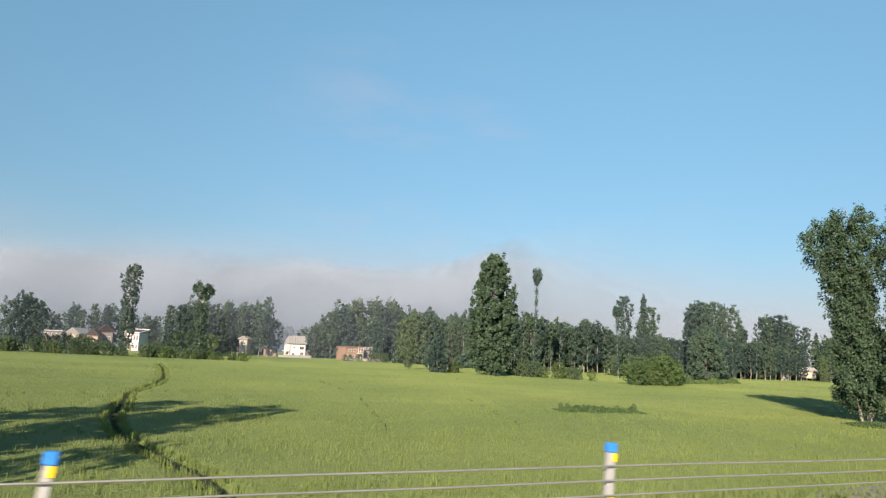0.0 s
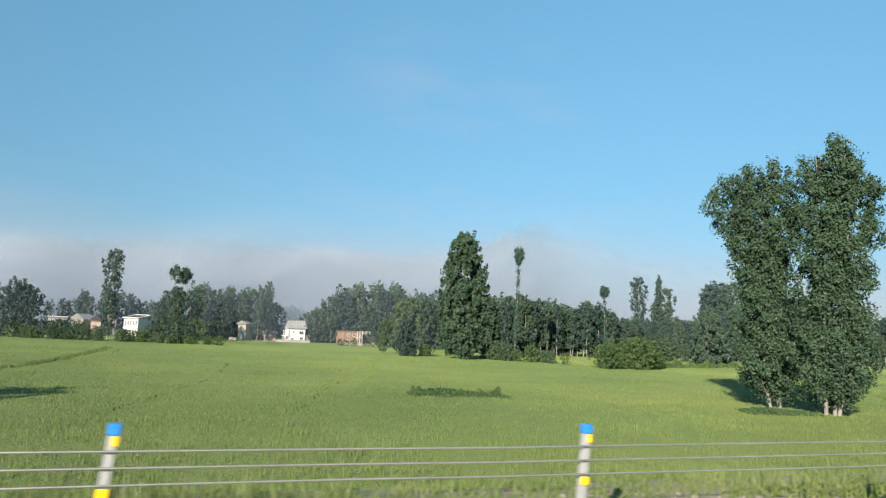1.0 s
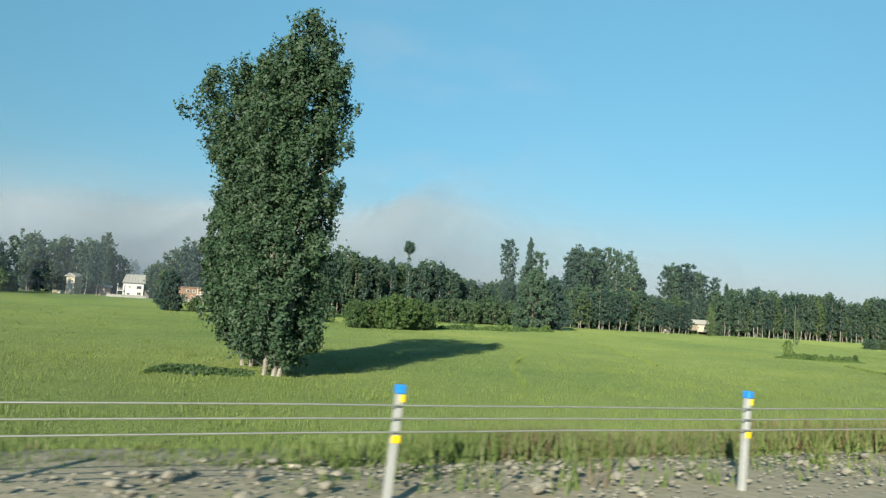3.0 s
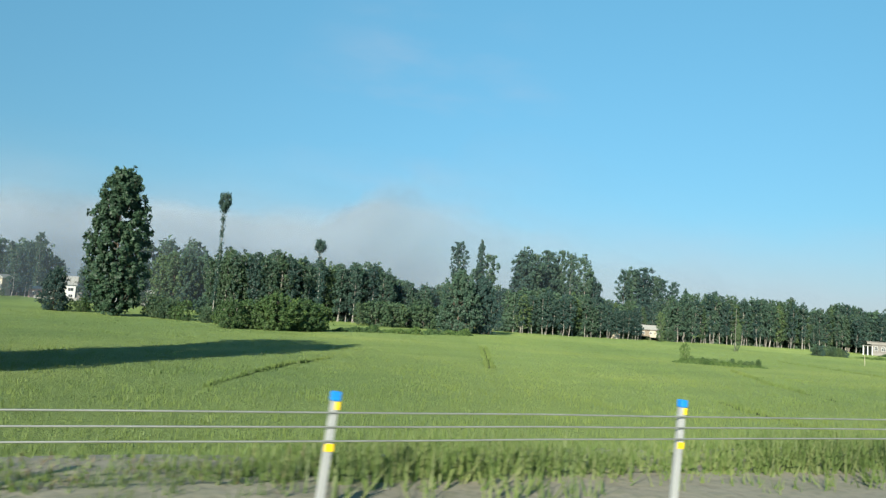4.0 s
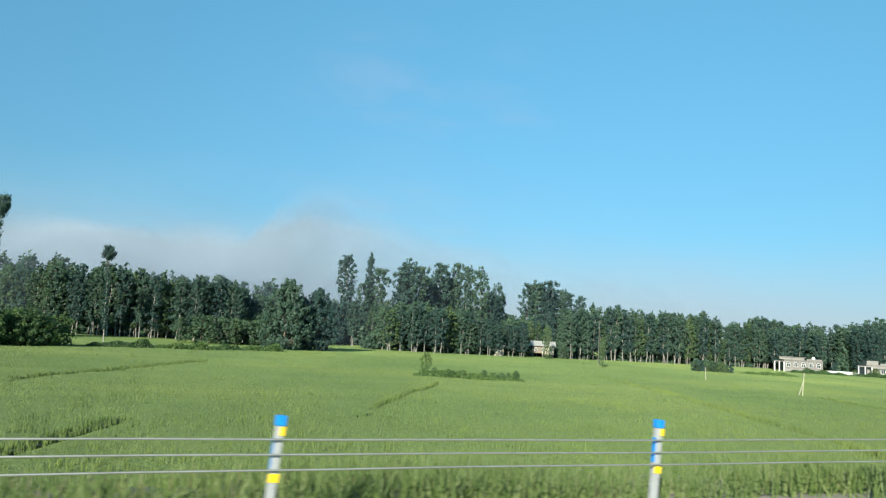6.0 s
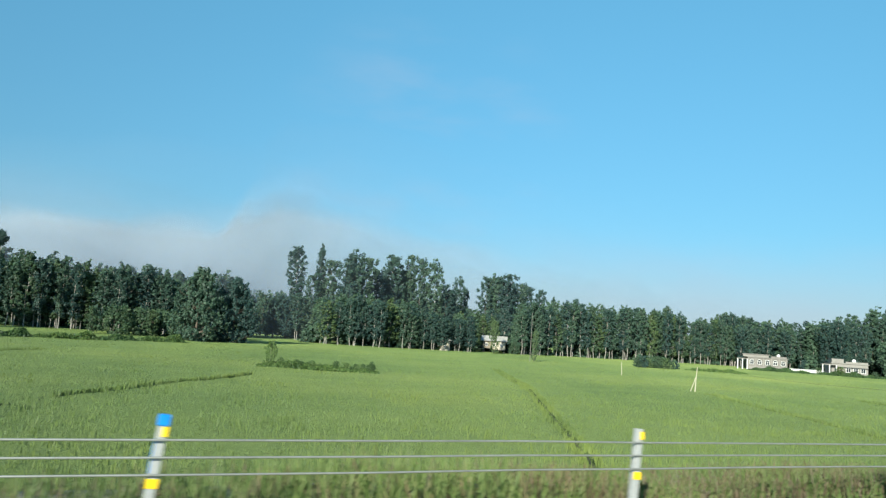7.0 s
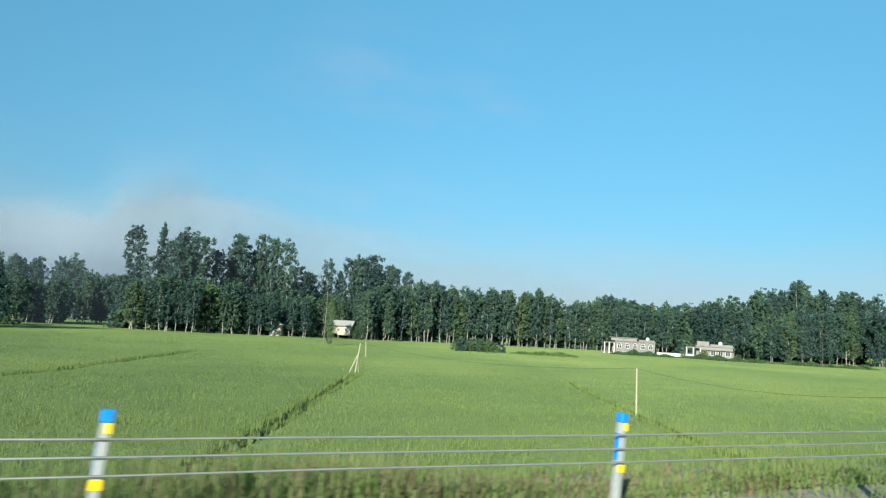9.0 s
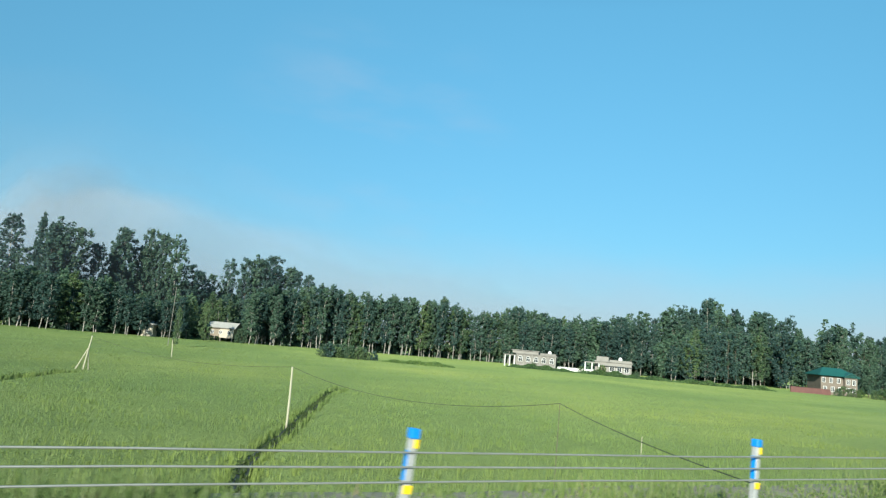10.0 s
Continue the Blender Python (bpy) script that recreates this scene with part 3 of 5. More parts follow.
def build_verge():
    rng = np.random.default_rng(11)
    # crushed stone beside the road
    ico = bmesh.new()
    bmesh.ops.create_icosphere(ico, subdivisions=1, radius=1.0)
    iv = np.array([v.co[:] for v in ico.verts])
    fi = np.array([[v.index for v in f.verts] for f in ico.faces])
    ico.free()
    n = 32000
    x, y = rng.uniform(-8, 225, n), rng.uniform(-0.3, 1.25, n)
    heap = gravel_amount(x)
    keep = rng.random(n) < (0.012 + 0.988 * heap) * (1.15 - 0.2 * np.abs(y))
    x, y, heap = x[keep], y[keep], heap[keep]
    n = len(x)
    s = rng.uniform(0.007, 0.018, n) * (1 + 1.3 * (rng.random(n) > 0.9))
    shape = iv[None] * (1 + rng.normal(0, 0.28, (n, len(iv), 3))) * (s[:, None] * np.array([1.25, 1.0, 0.7]))[:, None, :]
    v = shape + np.stack([x, y, -0.02 + s * 0.3 + 0.06 * heap * np.exp(-((y - 0.4) / 0.4) ** 2)], -1)[:, None]
    f = fi[None] + (np.arange(n) * len(iv))[:, None, None]
    ob = fast_mesh("verge_stones", v.reshape(-1, 3), f.reshape(-1, 3), STONE)
    tagged(ob, "loose grey crushed stones along the road verge", "stones", kind="stuff")
    kinds = []
    for k in range(5):
        shp = iv * (1 + rng.normal(0, 0.26, iv.shape)) * np.array([1.25, 1.0, 0.7])
        me = bpy.data.meshes.new("stone")
        me.from_pydata([tuple(p) for p in shp], [], [tuple(int(i) for i in t) for t in fi])
        me.materials.append(STONE)
        kinds.append(me)
    heap_root = empty("stone_heap", 60, 0.6, -0.03)
    tagged(heap_root, "scattered heap of fist-sized grey stones on the verge", "stones")
    for k in range(280):
        x = rng.choice((rng.uniform(55.5, 66), rng.uniform(84, 94.5), rng.uniform(165.5, 170), rng.uniform(20.5, 24)))
        y = rng.uniform(0.05, 0.75)
        st = new("stone", kinds[k % 5])
        st.parent = heap_root
        sz = rng.uniform(0.016, 0.030) * (2.0 if k % 9 == 0 else 1.0)
        st.location = (x - 60, y - 0.6, 0.03 + 0.06 * math.exp(-((y - 0.4) / 0.4) ** 2))
        st.rotation_euler = (rng.uniform(-0.4, 0.4), rng.uniform(-0.4, 0.4), rng.uniform(0, 6.28))
        st.scale = (sz, sz, sz)
    # weeds on the lip of the bank
    for name, mat, cut, hgt, seed, label in (("verge_weeds", WEED, -0.9, 0.22, 1, "green and straw-coloured weeds on the bank lip"),
                                             ("dry_weeds", DRY, -0.1, 0.22, 2, "brown dried weeds on the bank lip")):
        r = np.random.default_rng(seed)
        n = 42000
        x = r.uniform(-8, 228, n)
        y = 0.72 + 0.30 * gravel_amount(x) + np.abs(r.normal(0, 0.62, n))
        # stray tufts among the stones
        stray = r.random(n) < 0.10
        y = np.where(stray, r.uniform(0.1, 1.0, n), y)
        m = wave(x * 0.45 + (3 if mat is DRY else 0), y * 0.4 + seed) + r.normal(0, 0.3, n) - 0.5 * stray
        if mat is DRY:
            m = m - 1.05 * (1 - dry_amount(x))
        keep = m > cut
        x, y = x[keep], y[keep]
        h = hgt * (0.40 + 1.0 * np.clip(wave(x * 1.9, y * 1.3 + 4) * 0.6 + 0.4, 0, 1.2))
        v, f = spikes(r, x, y, profile(y) - 0.03, np.repeat(h, 4), 0.024, 4, 0.05, 0.7)
        tagged(fast_mesh(name, v, f, mat), label, "weeds", kind="stuff")


build_verge()


# ---- cable barrier ----
ANCHORS = [2.62, 10.32, 13.06, 20.98, 28.91, 31.81, 39.96, 42.69, 48.27, 50.99, 59.70, 62.55, 88.92, 91.64, 96.80, 99.57, 107.56,
           110.41, 133.62, 136.47, 144.55, 147.39, 155.15, 158.00, 163.16, 166.00, 171.45, 174.35, 182.15, 184.94, 192.85, 195.67]
CABLES = (0.596, 0.514, 0.432)


def post_places():
    xs = [ANCHORS[0] - 2.95 * k for k in (3, 2, 1)]
    for a, b in zip(ANCHORS, ANCHORS[1:]):
        n = max(1, round((b - a) / 2.69))
        xs += [a + (b - a) * k / n for k in range(n)]
    return xs + [ANCHORS[-1] + 2.75 * k for k in range(12)]


def build_barrier():
    root = empty("cable_barrier", 0, 0, 0)
    tagged(root, "steel cable barrier with blue caps and yellow reflectors beside the road", "barrier")
    # a folded channel post
    bm = bmesh.new()
    prof = [(-0.03, 0.022), (-0.03, -0.022), (-0.026, -0.026), (0.026, -0.026), (0.03, -0.022), (0.03, 0.022), (0.024, 0.022), (0.024, -0.018), (-0.024, -0.018), (-0.024, 0.022)]
    lo = [bm.verts.new((a, b, -0.25)) for a, b in prof]
    hi = [bm.verts.new((a, b, 0.68)) for a, b in prof]
    for k in range(len(prof)):
        bm.faces.new((lo[k], lo[(k + 1) % len(prof)], hi[(k + 1) % len(prof)], hi[k]))
    bm.faces.new(hi)
    post0 = part("post", bm, STEEL, root)
    bm = bmesh.new()
    box(bm, -0.037, -0.033, 0.665, 0.037, 0.030, 0.722, 0.006)
    cap0 = part("cap", bm, BLUE, post0, "blue plastic cap")
    bm = bmesh.new()
    box(bm, -0.002, -0.034, 0.615, 0.034, -0.028, 0.664, 0.002)
    ref0 = part("reflector", bm, YELLOW, post0, "small amber reflector")
    bm = bmesh.new()
    box(bm, -0.035, -0.0312, 0.365, 0.035, -0.0265, 0.412, 0.002)
    band0 = part("reflective_band", bm, YELLOW, post0, "yellow reflective band")
    bm = bmesh.new()
    box(bm, -0.0345, -0.024, 0.435, -0.0303, 0.020, 0.60, 0.0015)
    strip0 = part("blue_strip", bm, BLUE, post0, "blue strip between the cables")
    rng = random.Random(4)
    for i, x in enumerate(post_places()):
        if i == 0:
            p = post0
        else:
            p = new("post", post0.data)
            p.parent = root
            capped = abs(x - 136.3) > 0.6
            for kid in (cap0, ref0, band0, strip0) if capped else (ref0, band0):
                if kid is strip0 and (x < 80 or rng.random() < 0.12):
                    continue
                c = new(kid.name.split(".")[0], kid.data)
                c["label"] = kid["label"]
                c.parent = p
        tilt = 4.6 + rng.uniform(-1.0, 1.0)
        p.matrix_basis = pose(x - 0.715 * math.sin(radians(tilt)), 0, 0, rng.uniform(-1.0, 1.0), tilt, rng.uniform(-6, 6)) @ pose(0, 0, rng.uniform(-0.008, 0.008)) @ Matrix.Diagonal((0.78, 0.9, 1.0, 1.0))
    for z in CABLES:
        bm = bmesh.new()
        pts = [(x, -0.040, z + 0.004 * math.sin(0.9 * x + 9 * z) + 0.002 * math.sin(2.7 * x)) for x in np.arange(-12, 232, 0.9)]
        tube(bm, pts, [0.006] * len(pts), 6)
        ob = part("cable", bm, CABLE, root, "taut galvanised wire rope")
        ob.data.polygons.foreach_set("use_smooth", [True] * len(ob.data.polygons))
    for x, z in ((38.67, CABLES[0]), (38.53, CABLES[2]), (189.4, CABLES[1])):
        bm = bmesh.new()
        tube(bm, [(x - 0.24, -0.040, z), (x - 0.21, -0.040, z), (x - 0.205, -0.040, z), (x + 0.205, -0.040, z), (x + 0.21, -0.040, z), (x + 0.24, -0.040, z)],
             [0.014, 0.016, 0.027, 0.027, 0.016, 0.014], 10)
        part("turnbuckle", bm, CABLE, root, "fat steel turnbuckle joining the rope")


build_barrier()


def build_marker():
    root = empty("marker_stone", 90.5, 0.62, 0.0, 6)
    tagged(root, "small whitewashed stone block with dark marks on the gravel", "marker")
    bm = bmesh.new()
    box(bm, -0.11, -0.08, -0.06, 0.11, 0.08, 0.11, 0.03)
    part("block", bm, WHITEWASH, root)
    for k, (a, b) in enumerate(((-0.07, 0.09), (-0.05, 0.04), (0.04, 0.07))):
        bm = bmesh.new()
        box(bm, a - 0.022, -0.084, b - 0.020, a + 0.022, -0.0785, b + 0.002)
        part("mark", bm, BLACK, root, "faded dark paint mark")


build_marker()


def painted_stone():
    root = empty("boundary_stone", 143.65, 1.35, -0.05, 4)
    tagged(root, "small white boundary stone with a red painted end", "marker")
    bm = bmesh.new()
    box(bm, -0.055, -0.05, -0.1, 0.02, 0.05, 0.10, 0.012)
    part("block", bm, WHITE, root)
    bm = bmesh.new()
    box(bm, 0.0215, -0.052, -0.1, 0.062, 0.052, 0.103, 0.01)
    part("painted_end", bm, RED_PAINT, root, "faded red paint")


def litter(x, y, size, mat, seed, label):
    """A crumpled plastic bag: a pinched, dented skin."""
    r = random.Random(seed)
    bm = bmesh.new()
    bmesh.ops.create_icosphere(bm, subdivisions=2, radius=1.0)
    for v in bm.verts:
        k = 0.75 + 0.5 * r.random()
        v.co = Vector((v.co.x * size * 1.3 * k, v.co.y * size * k, max(v.co.z, -0.4) * size * 0.55 * k))
    ob = part("plastic_bag", bm, mat)
    ob.location = (x, y, size * 0.2 - 0.02)
    tagged(ob, label, "litter")


RED_PAINT = rough_material("red_paint", [(0.3, (0.30, 0.035, 0.03)), (0.7, (0.42, 0.06, 0.05))], 6.0, 40.0, 0.6, 0.001)
painted_stone()
litter(59.25, 0.98, 0.035, CREAM, 5, "crumpled pale yellow wrapper on the gravel")
litter(168.0, 1.2, 0.045, WHITE, 8, "crumpled white plastic scrap on the gravel")


# ---- trees ----
def stem(bm, rng, base, top, r0, r1, bends=5, sway=0.25):
    pts, rad = [], []
    for k in range(bends + 1):
        t = k / bends
        p = [base[i] + (top[i] - base[i]) * t for i in range(3)]
        if 0 < k < bends:
            p[0] += rng.normal(0, sway)
            p[1] += rng.normal(0, sway)
        pts.append(tuple(p))
        rad.append(r0 + (r1 - r0) * t ** 0.8)
    tube(bm, pts, rad, 7)
    return pts


def on_line(pts, z):
    for a, b in zip(pts, pts[1:]):
        if z <= b[2]:
            t = max(0.0, (z - a[2]) / max(b[2] - a[2], 1e-6))
            return Vector(a).lerp(Vector(b), t)
    return Vector(pts[-1])


def plume_crown(rng, trunk, z0, h, outline, plumes, per, steep, fuzz, bm=None, thick=0.03, ragged=0.35):
    """Leaf places along upswept branches: each leaves the trunk, bows outwards and ends in a ragged tip on the outline."""
    out, ways = [], []
    for k in range(plumes):
        u = (k + rng.random()) / plumes
        zt = z0 + (h - z0) * (0.05 + 0.95 * u)
        drop = min(zt - z0 * 0.6, h * steep * rng.uniform(0.65, 1.35) * (1 - 0.3 * u))
        ang = k * 2.4 + rng.normal(0, 0.45)
        r = outline(u) * (1 + ragged * rng.uniform(-1.0, 0.7))
        a, c = on_line(trunk, zt - drop), on_line(trunk, zt)
        way = Vector((math.cos(ang), math.sin(ang), 0))
        tip = c + way * r + Vector((0, 0, rng.normal(0, 0.02 * h)))
        mid = a.lerp(tip, 0.5) + way * r * 0.24
        if bm is not None and k % 4 == 0:
            tube(bm, [a, mid, tip], [thick, thick * 0.6, thick * 0.2], 3, False)
        clumps = max(3, per // 16)
        t = (0.12 + 0.88 * rng.beta(1.8, 1.05, clumps))[:, None]
        at = (1 - t) ** 2 * np.array(a) + 2 * t * (1 - t) * np.array(mid) + t * t * np.array(tip) + rng.normal(size=(clumps, 3)) * 0.5 * fuzz * (1.2 - 0.6 * t)
        own = rng.integers(0, clumps, per)
        d = rng.normal(size=(per, 3))
        d *= (0.45 + 0.55 * rng.random((per, 1))) / np.linalg.norm(d, axis=1)[:, None]
        out.append(at[own] + d * np.array([0.85, 0.85, 1.3]) * fuzz * rng.uniform(0.55, 1.0, (clumps, 1))[own])
        ways.append(d + np.array([way.x * 0.45, way.y * 0.45, 0.3]))
    return np.concatenate(out), np.concatenate(ways)


KINDS = {}


def outline_of(*knots):
    us = [k[0] for k in knots]
    rs = [k[1] for k in knots]
    return lambda u: float(np.interp(u, us, rs))


# kind: height, lowest leaves, outline, branches, leaves a branch, rise, fuzz, leaf size, trunk radius, leaf, bark
SPECS = {
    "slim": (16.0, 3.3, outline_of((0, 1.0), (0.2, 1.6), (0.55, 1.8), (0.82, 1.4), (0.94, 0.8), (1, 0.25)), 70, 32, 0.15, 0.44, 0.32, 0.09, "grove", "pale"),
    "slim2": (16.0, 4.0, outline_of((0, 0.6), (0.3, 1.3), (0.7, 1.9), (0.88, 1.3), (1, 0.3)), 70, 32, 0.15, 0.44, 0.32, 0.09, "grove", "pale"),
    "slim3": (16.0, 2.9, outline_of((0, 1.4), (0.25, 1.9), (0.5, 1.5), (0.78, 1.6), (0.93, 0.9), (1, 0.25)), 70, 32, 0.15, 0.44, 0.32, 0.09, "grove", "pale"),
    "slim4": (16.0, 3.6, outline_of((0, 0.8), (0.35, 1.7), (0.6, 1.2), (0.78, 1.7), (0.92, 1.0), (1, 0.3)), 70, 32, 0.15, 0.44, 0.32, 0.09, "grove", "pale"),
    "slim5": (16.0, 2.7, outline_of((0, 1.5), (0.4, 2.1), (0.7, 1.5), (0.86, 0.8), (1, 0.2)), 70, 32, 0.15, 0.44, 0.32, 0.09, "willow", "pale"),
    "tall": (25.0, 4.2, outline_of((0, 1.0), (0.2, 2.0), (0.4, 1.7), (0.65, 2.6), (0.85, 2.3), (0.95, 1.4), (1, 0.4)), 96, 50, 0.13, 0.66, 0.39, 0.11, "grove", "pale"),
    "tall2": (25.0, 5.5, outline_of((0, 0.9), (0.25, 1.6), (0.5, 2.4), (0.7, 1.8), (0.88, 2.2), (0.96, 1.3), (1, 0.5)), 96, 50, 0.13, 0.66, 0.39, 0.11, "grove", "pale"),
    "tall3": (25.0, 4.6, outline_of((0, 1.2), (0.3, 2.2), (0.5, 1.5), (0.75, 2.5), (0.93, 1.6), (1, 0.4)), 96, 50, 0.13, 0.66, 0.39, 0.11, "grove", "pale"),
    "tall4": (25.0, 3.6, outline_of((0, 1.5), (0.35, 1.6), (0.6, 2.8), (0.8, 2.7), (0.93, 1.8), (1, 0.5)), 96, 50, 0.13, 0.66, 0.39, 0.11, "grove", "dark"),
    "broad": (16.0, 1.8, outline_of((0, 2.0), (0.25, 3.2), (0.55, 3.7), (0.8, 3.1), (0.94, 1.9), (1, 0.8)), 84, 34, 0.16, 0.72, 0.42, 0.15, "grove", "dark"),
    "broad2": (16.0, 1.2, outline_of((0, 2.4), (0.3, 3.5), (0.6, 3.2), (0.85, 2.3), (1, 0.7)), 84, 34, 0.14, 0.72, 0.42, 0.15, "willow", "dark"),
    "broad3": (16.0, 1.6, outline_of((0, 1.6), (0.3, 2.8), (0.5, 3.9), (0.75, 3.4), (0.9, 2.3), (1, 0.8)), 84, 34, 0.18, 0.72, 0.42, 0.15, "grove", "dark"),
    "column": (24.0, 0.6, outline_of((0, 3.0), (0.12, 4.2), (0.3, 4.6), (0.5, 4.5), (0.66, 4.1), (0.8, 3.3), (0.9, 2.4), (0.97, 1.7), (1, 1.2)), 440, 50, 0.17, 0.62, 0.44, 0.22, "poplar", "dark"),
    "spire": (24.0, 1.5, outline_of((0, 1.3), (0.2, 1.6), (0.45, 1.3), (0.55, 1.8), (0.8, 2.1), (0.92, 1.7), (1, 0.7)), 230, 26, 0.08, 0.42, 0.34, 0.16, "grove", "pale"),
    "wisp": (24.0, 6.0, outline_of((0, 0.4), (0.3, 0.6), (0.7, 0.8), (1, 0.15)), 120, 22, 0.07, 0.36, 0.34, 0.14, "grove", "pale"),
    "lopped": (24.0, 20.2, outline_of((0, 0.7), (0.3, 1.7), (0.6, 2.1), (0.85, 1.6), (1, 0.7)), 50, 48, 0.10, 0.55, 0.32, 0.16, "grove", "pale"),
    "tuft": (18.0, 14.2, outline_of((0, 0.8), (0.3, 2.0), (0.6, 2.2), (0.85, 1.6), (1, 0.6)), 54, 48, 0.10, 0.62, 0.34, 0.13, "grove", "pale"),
    "bush": (5.0, 0.1, outline_of((0, 2.0), (0.3, 2.5), (0.6, 2.6), (0.85, 2.2), (1, 1.4)), 64, 24, 0.18, 0.42, 0.29, 0.05, "hedge", "dark"),
    "bush2": (5.0, 0.1, outline_of((0, 2.2), (0.35, 2.6), (0.7, 2.3), (1, 1.3)), 64, 24, 0.20, 0.42, 0.29, 0.05, "willow", "dark"),
    "hedge": (5.0, 0.1, outline_of((0, 1.8), (0.3, 2.4), (0.6, 2.2), (0.85, 1.5), (1, 0.5)), 110, 40, 0.34, 0.34, 0.20, 0.05, "hedge", "dark"),
    "under": (5.0, 0.1, outline_of((0, 2.2), (0.35, 2.4), (0.7, 1.8), (1, 0.5)), 28, 30, 0.30, 0.62, 0.46, 0.05, "grove", "dark"),
    "dense": (11.0, 0.1, outline_of((0, 3.0), (0.2, 3.8), (0.5, 3.5), (0.8, 2.2), (1, 0.4)), 200, 52, 0.22, 0.5, 0.28, 0.2, "grove", "dark"),
}
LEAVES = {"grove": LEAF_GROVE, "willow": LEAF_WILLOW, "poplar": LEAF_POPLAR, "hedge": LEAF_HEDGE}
BARKS = {"pale": BARK_STEM, "dark": BARK_DARK}
TITLES = {
    "slim": ("poplar_tree", "slender dark green plantation poplar with a pale trunk", "tree"),
    "broad": ("broadleaf_tree", "round-crowned dark green broadleaf tree at the field edge", "tree"),
    "tall": ("poplar_tree", "tall ragged dark green poplar with a pale trunk", "tree"),
    "column": ("poplar_tree", "broad columnar dark green poplar standing alone", "tree"),
    "spire": ("poplar_tree", "tall narrow poplar rising above the grove", "tree"),
    "wisp": ("poplar_tree", "very thin tall poplar rising above the grove", "tree"),
    "lopped": ("lopped_poplar", "tall lopped poplar with a tuft of leaves at its top", "tree"),
    "tuft": ("lopped_poplar", "lopped poplar with one round tuft of leaves", "tree"),
    "bush": ("bush", "dense leafy green bush at the field edge", "bush"),
    "hedge": ("bush", "tall leafy green hedge bush at the field corner", "bush"),
    "under": ("shrub", "dark green undergrowth shrub beneath the poplars", "shrub"),
    "dense": ("tree", "dense dark green tree leafy down to the ground", "tree"),
}
tree_rng = np.random.default_rng(21)


def make_tree(kind):
    h, z0, outline, limbs, per, rise, fuzz, size, rad, leaf, bark = SPECS[kind]
    rng = np.random.default_rng(sum(ord(c) for c in kind) + 1)
    title = TITLES[kind.rstrip("2345")]
    root = empty(title[0], 0, 0, 0)
    tagged(root, title[1], title[2], "trees and bushes round the fields")
    bm = bmesh.new()
    line = stem(bm, rng, (0, 0, -0.3), (rng.normal(0, 0.3), rng.normal(0, 0.3), h * 0.97), rad, rad * 0.2, 6, 0.12 if h > 12 else 0.05)
    pts, ways = plume_crown(rng, line, z0, h, outline, limbs, per, rise, fuzz, bm, rad * 0.25, {"column": 0.22, "hedge": 0.25, "dense": 0.3, "spire": 0.24, "wisp": 0.3}.get(kind, 0.38 if kind[:4] == "tall" else 0.45))
    if kind in ("lopped", "tuft"):
        # the tuft left at the top: a ball of leafy shoots round the stem's end
        mid, wide, high, lots = ((0.0, 0.0, 22.4), 1.75, 2.0, 46) if kind == "lopped" else ((0.0, 0.0, 16.1), 2.45, 2.1, 64)
        mid = np.array(mid) + np.array(on_line(line, mid[2])) * np.array([1, 1, 0])
        d = rng.normal(size=(lots, 3))
        d *= rng.uniform(0.35, 1.0, (lots, 1)) ** 0.5 / np.linalg.norm(d, axis=1)[:, None]
        own = np.repeat(np.arange(lots), 40)
        off = rng.normal(size=(len(own), 3)) * np.array([0.24, 0.24, 0.32])
        pts = mid + d[own] * np.array([wide, wide, high]) + off
        ways = d[own] + off
    if kind == "lopped":
        # short shoots in clumps down the bare stem
        for zc, m in ((18.9, 60), (17.2, 26), (16.2, 50), (14.6, 24), (13.2, 60), (11.8, 40), (10.2, 60), (8.5, 50), (7.4, 60), (6.2, 70), (5.0, 60), (3.8, 60)):
            m *= 2
            pts = np.concatenate([pts, np.array(on_line(line, zc)) + rng.normal(size=(m, 3)) * np.array([0.34, 0.34, 0.5])])
            ways = np.concatenate([ways, rng.normal(size=(m, 3))])
    part("trunk", bm, BARKS[bark], root)
    keep = pts[:, 2] > 0.05
    v, f = leaf_chips(rng, pts[keep], size, ways[keep], 0.45)
    fast_mesh("crown", v, f, LEAVES[leaf], root)
    return root


def plant(kind, x, y, h, w=1.0, z=FIELD_Z):
    """A tree of that kind, h metres high; w widens its crown."""
    first = kind not in KINDS
    if first:
        KINDS[kind] = make_tree(kind)
    ob = KINDS[kind] if first else copy_thing(KINDS[kind], pose(0, 0, 0))
    s = h / SPECS[kind][0]
    w *= {"slim": 1.14, "tall": 1.02}.get(kind[:4], 1.0)
    ob.location = (x, y, z)
    ob.rotation_euler = (tree_rng.normal(0, 0.022), tree_rng.normal(0, 0.022), tree_rng.uniform(0, math.tau))
    ob.scale = (s ** 0.5 * w if kind[:4] in ("slim", "tall") else s * w, s ** 0.5 * w if kind[:4] in ("slim", "tall") else s * w, s)
    return ob


BACK = []


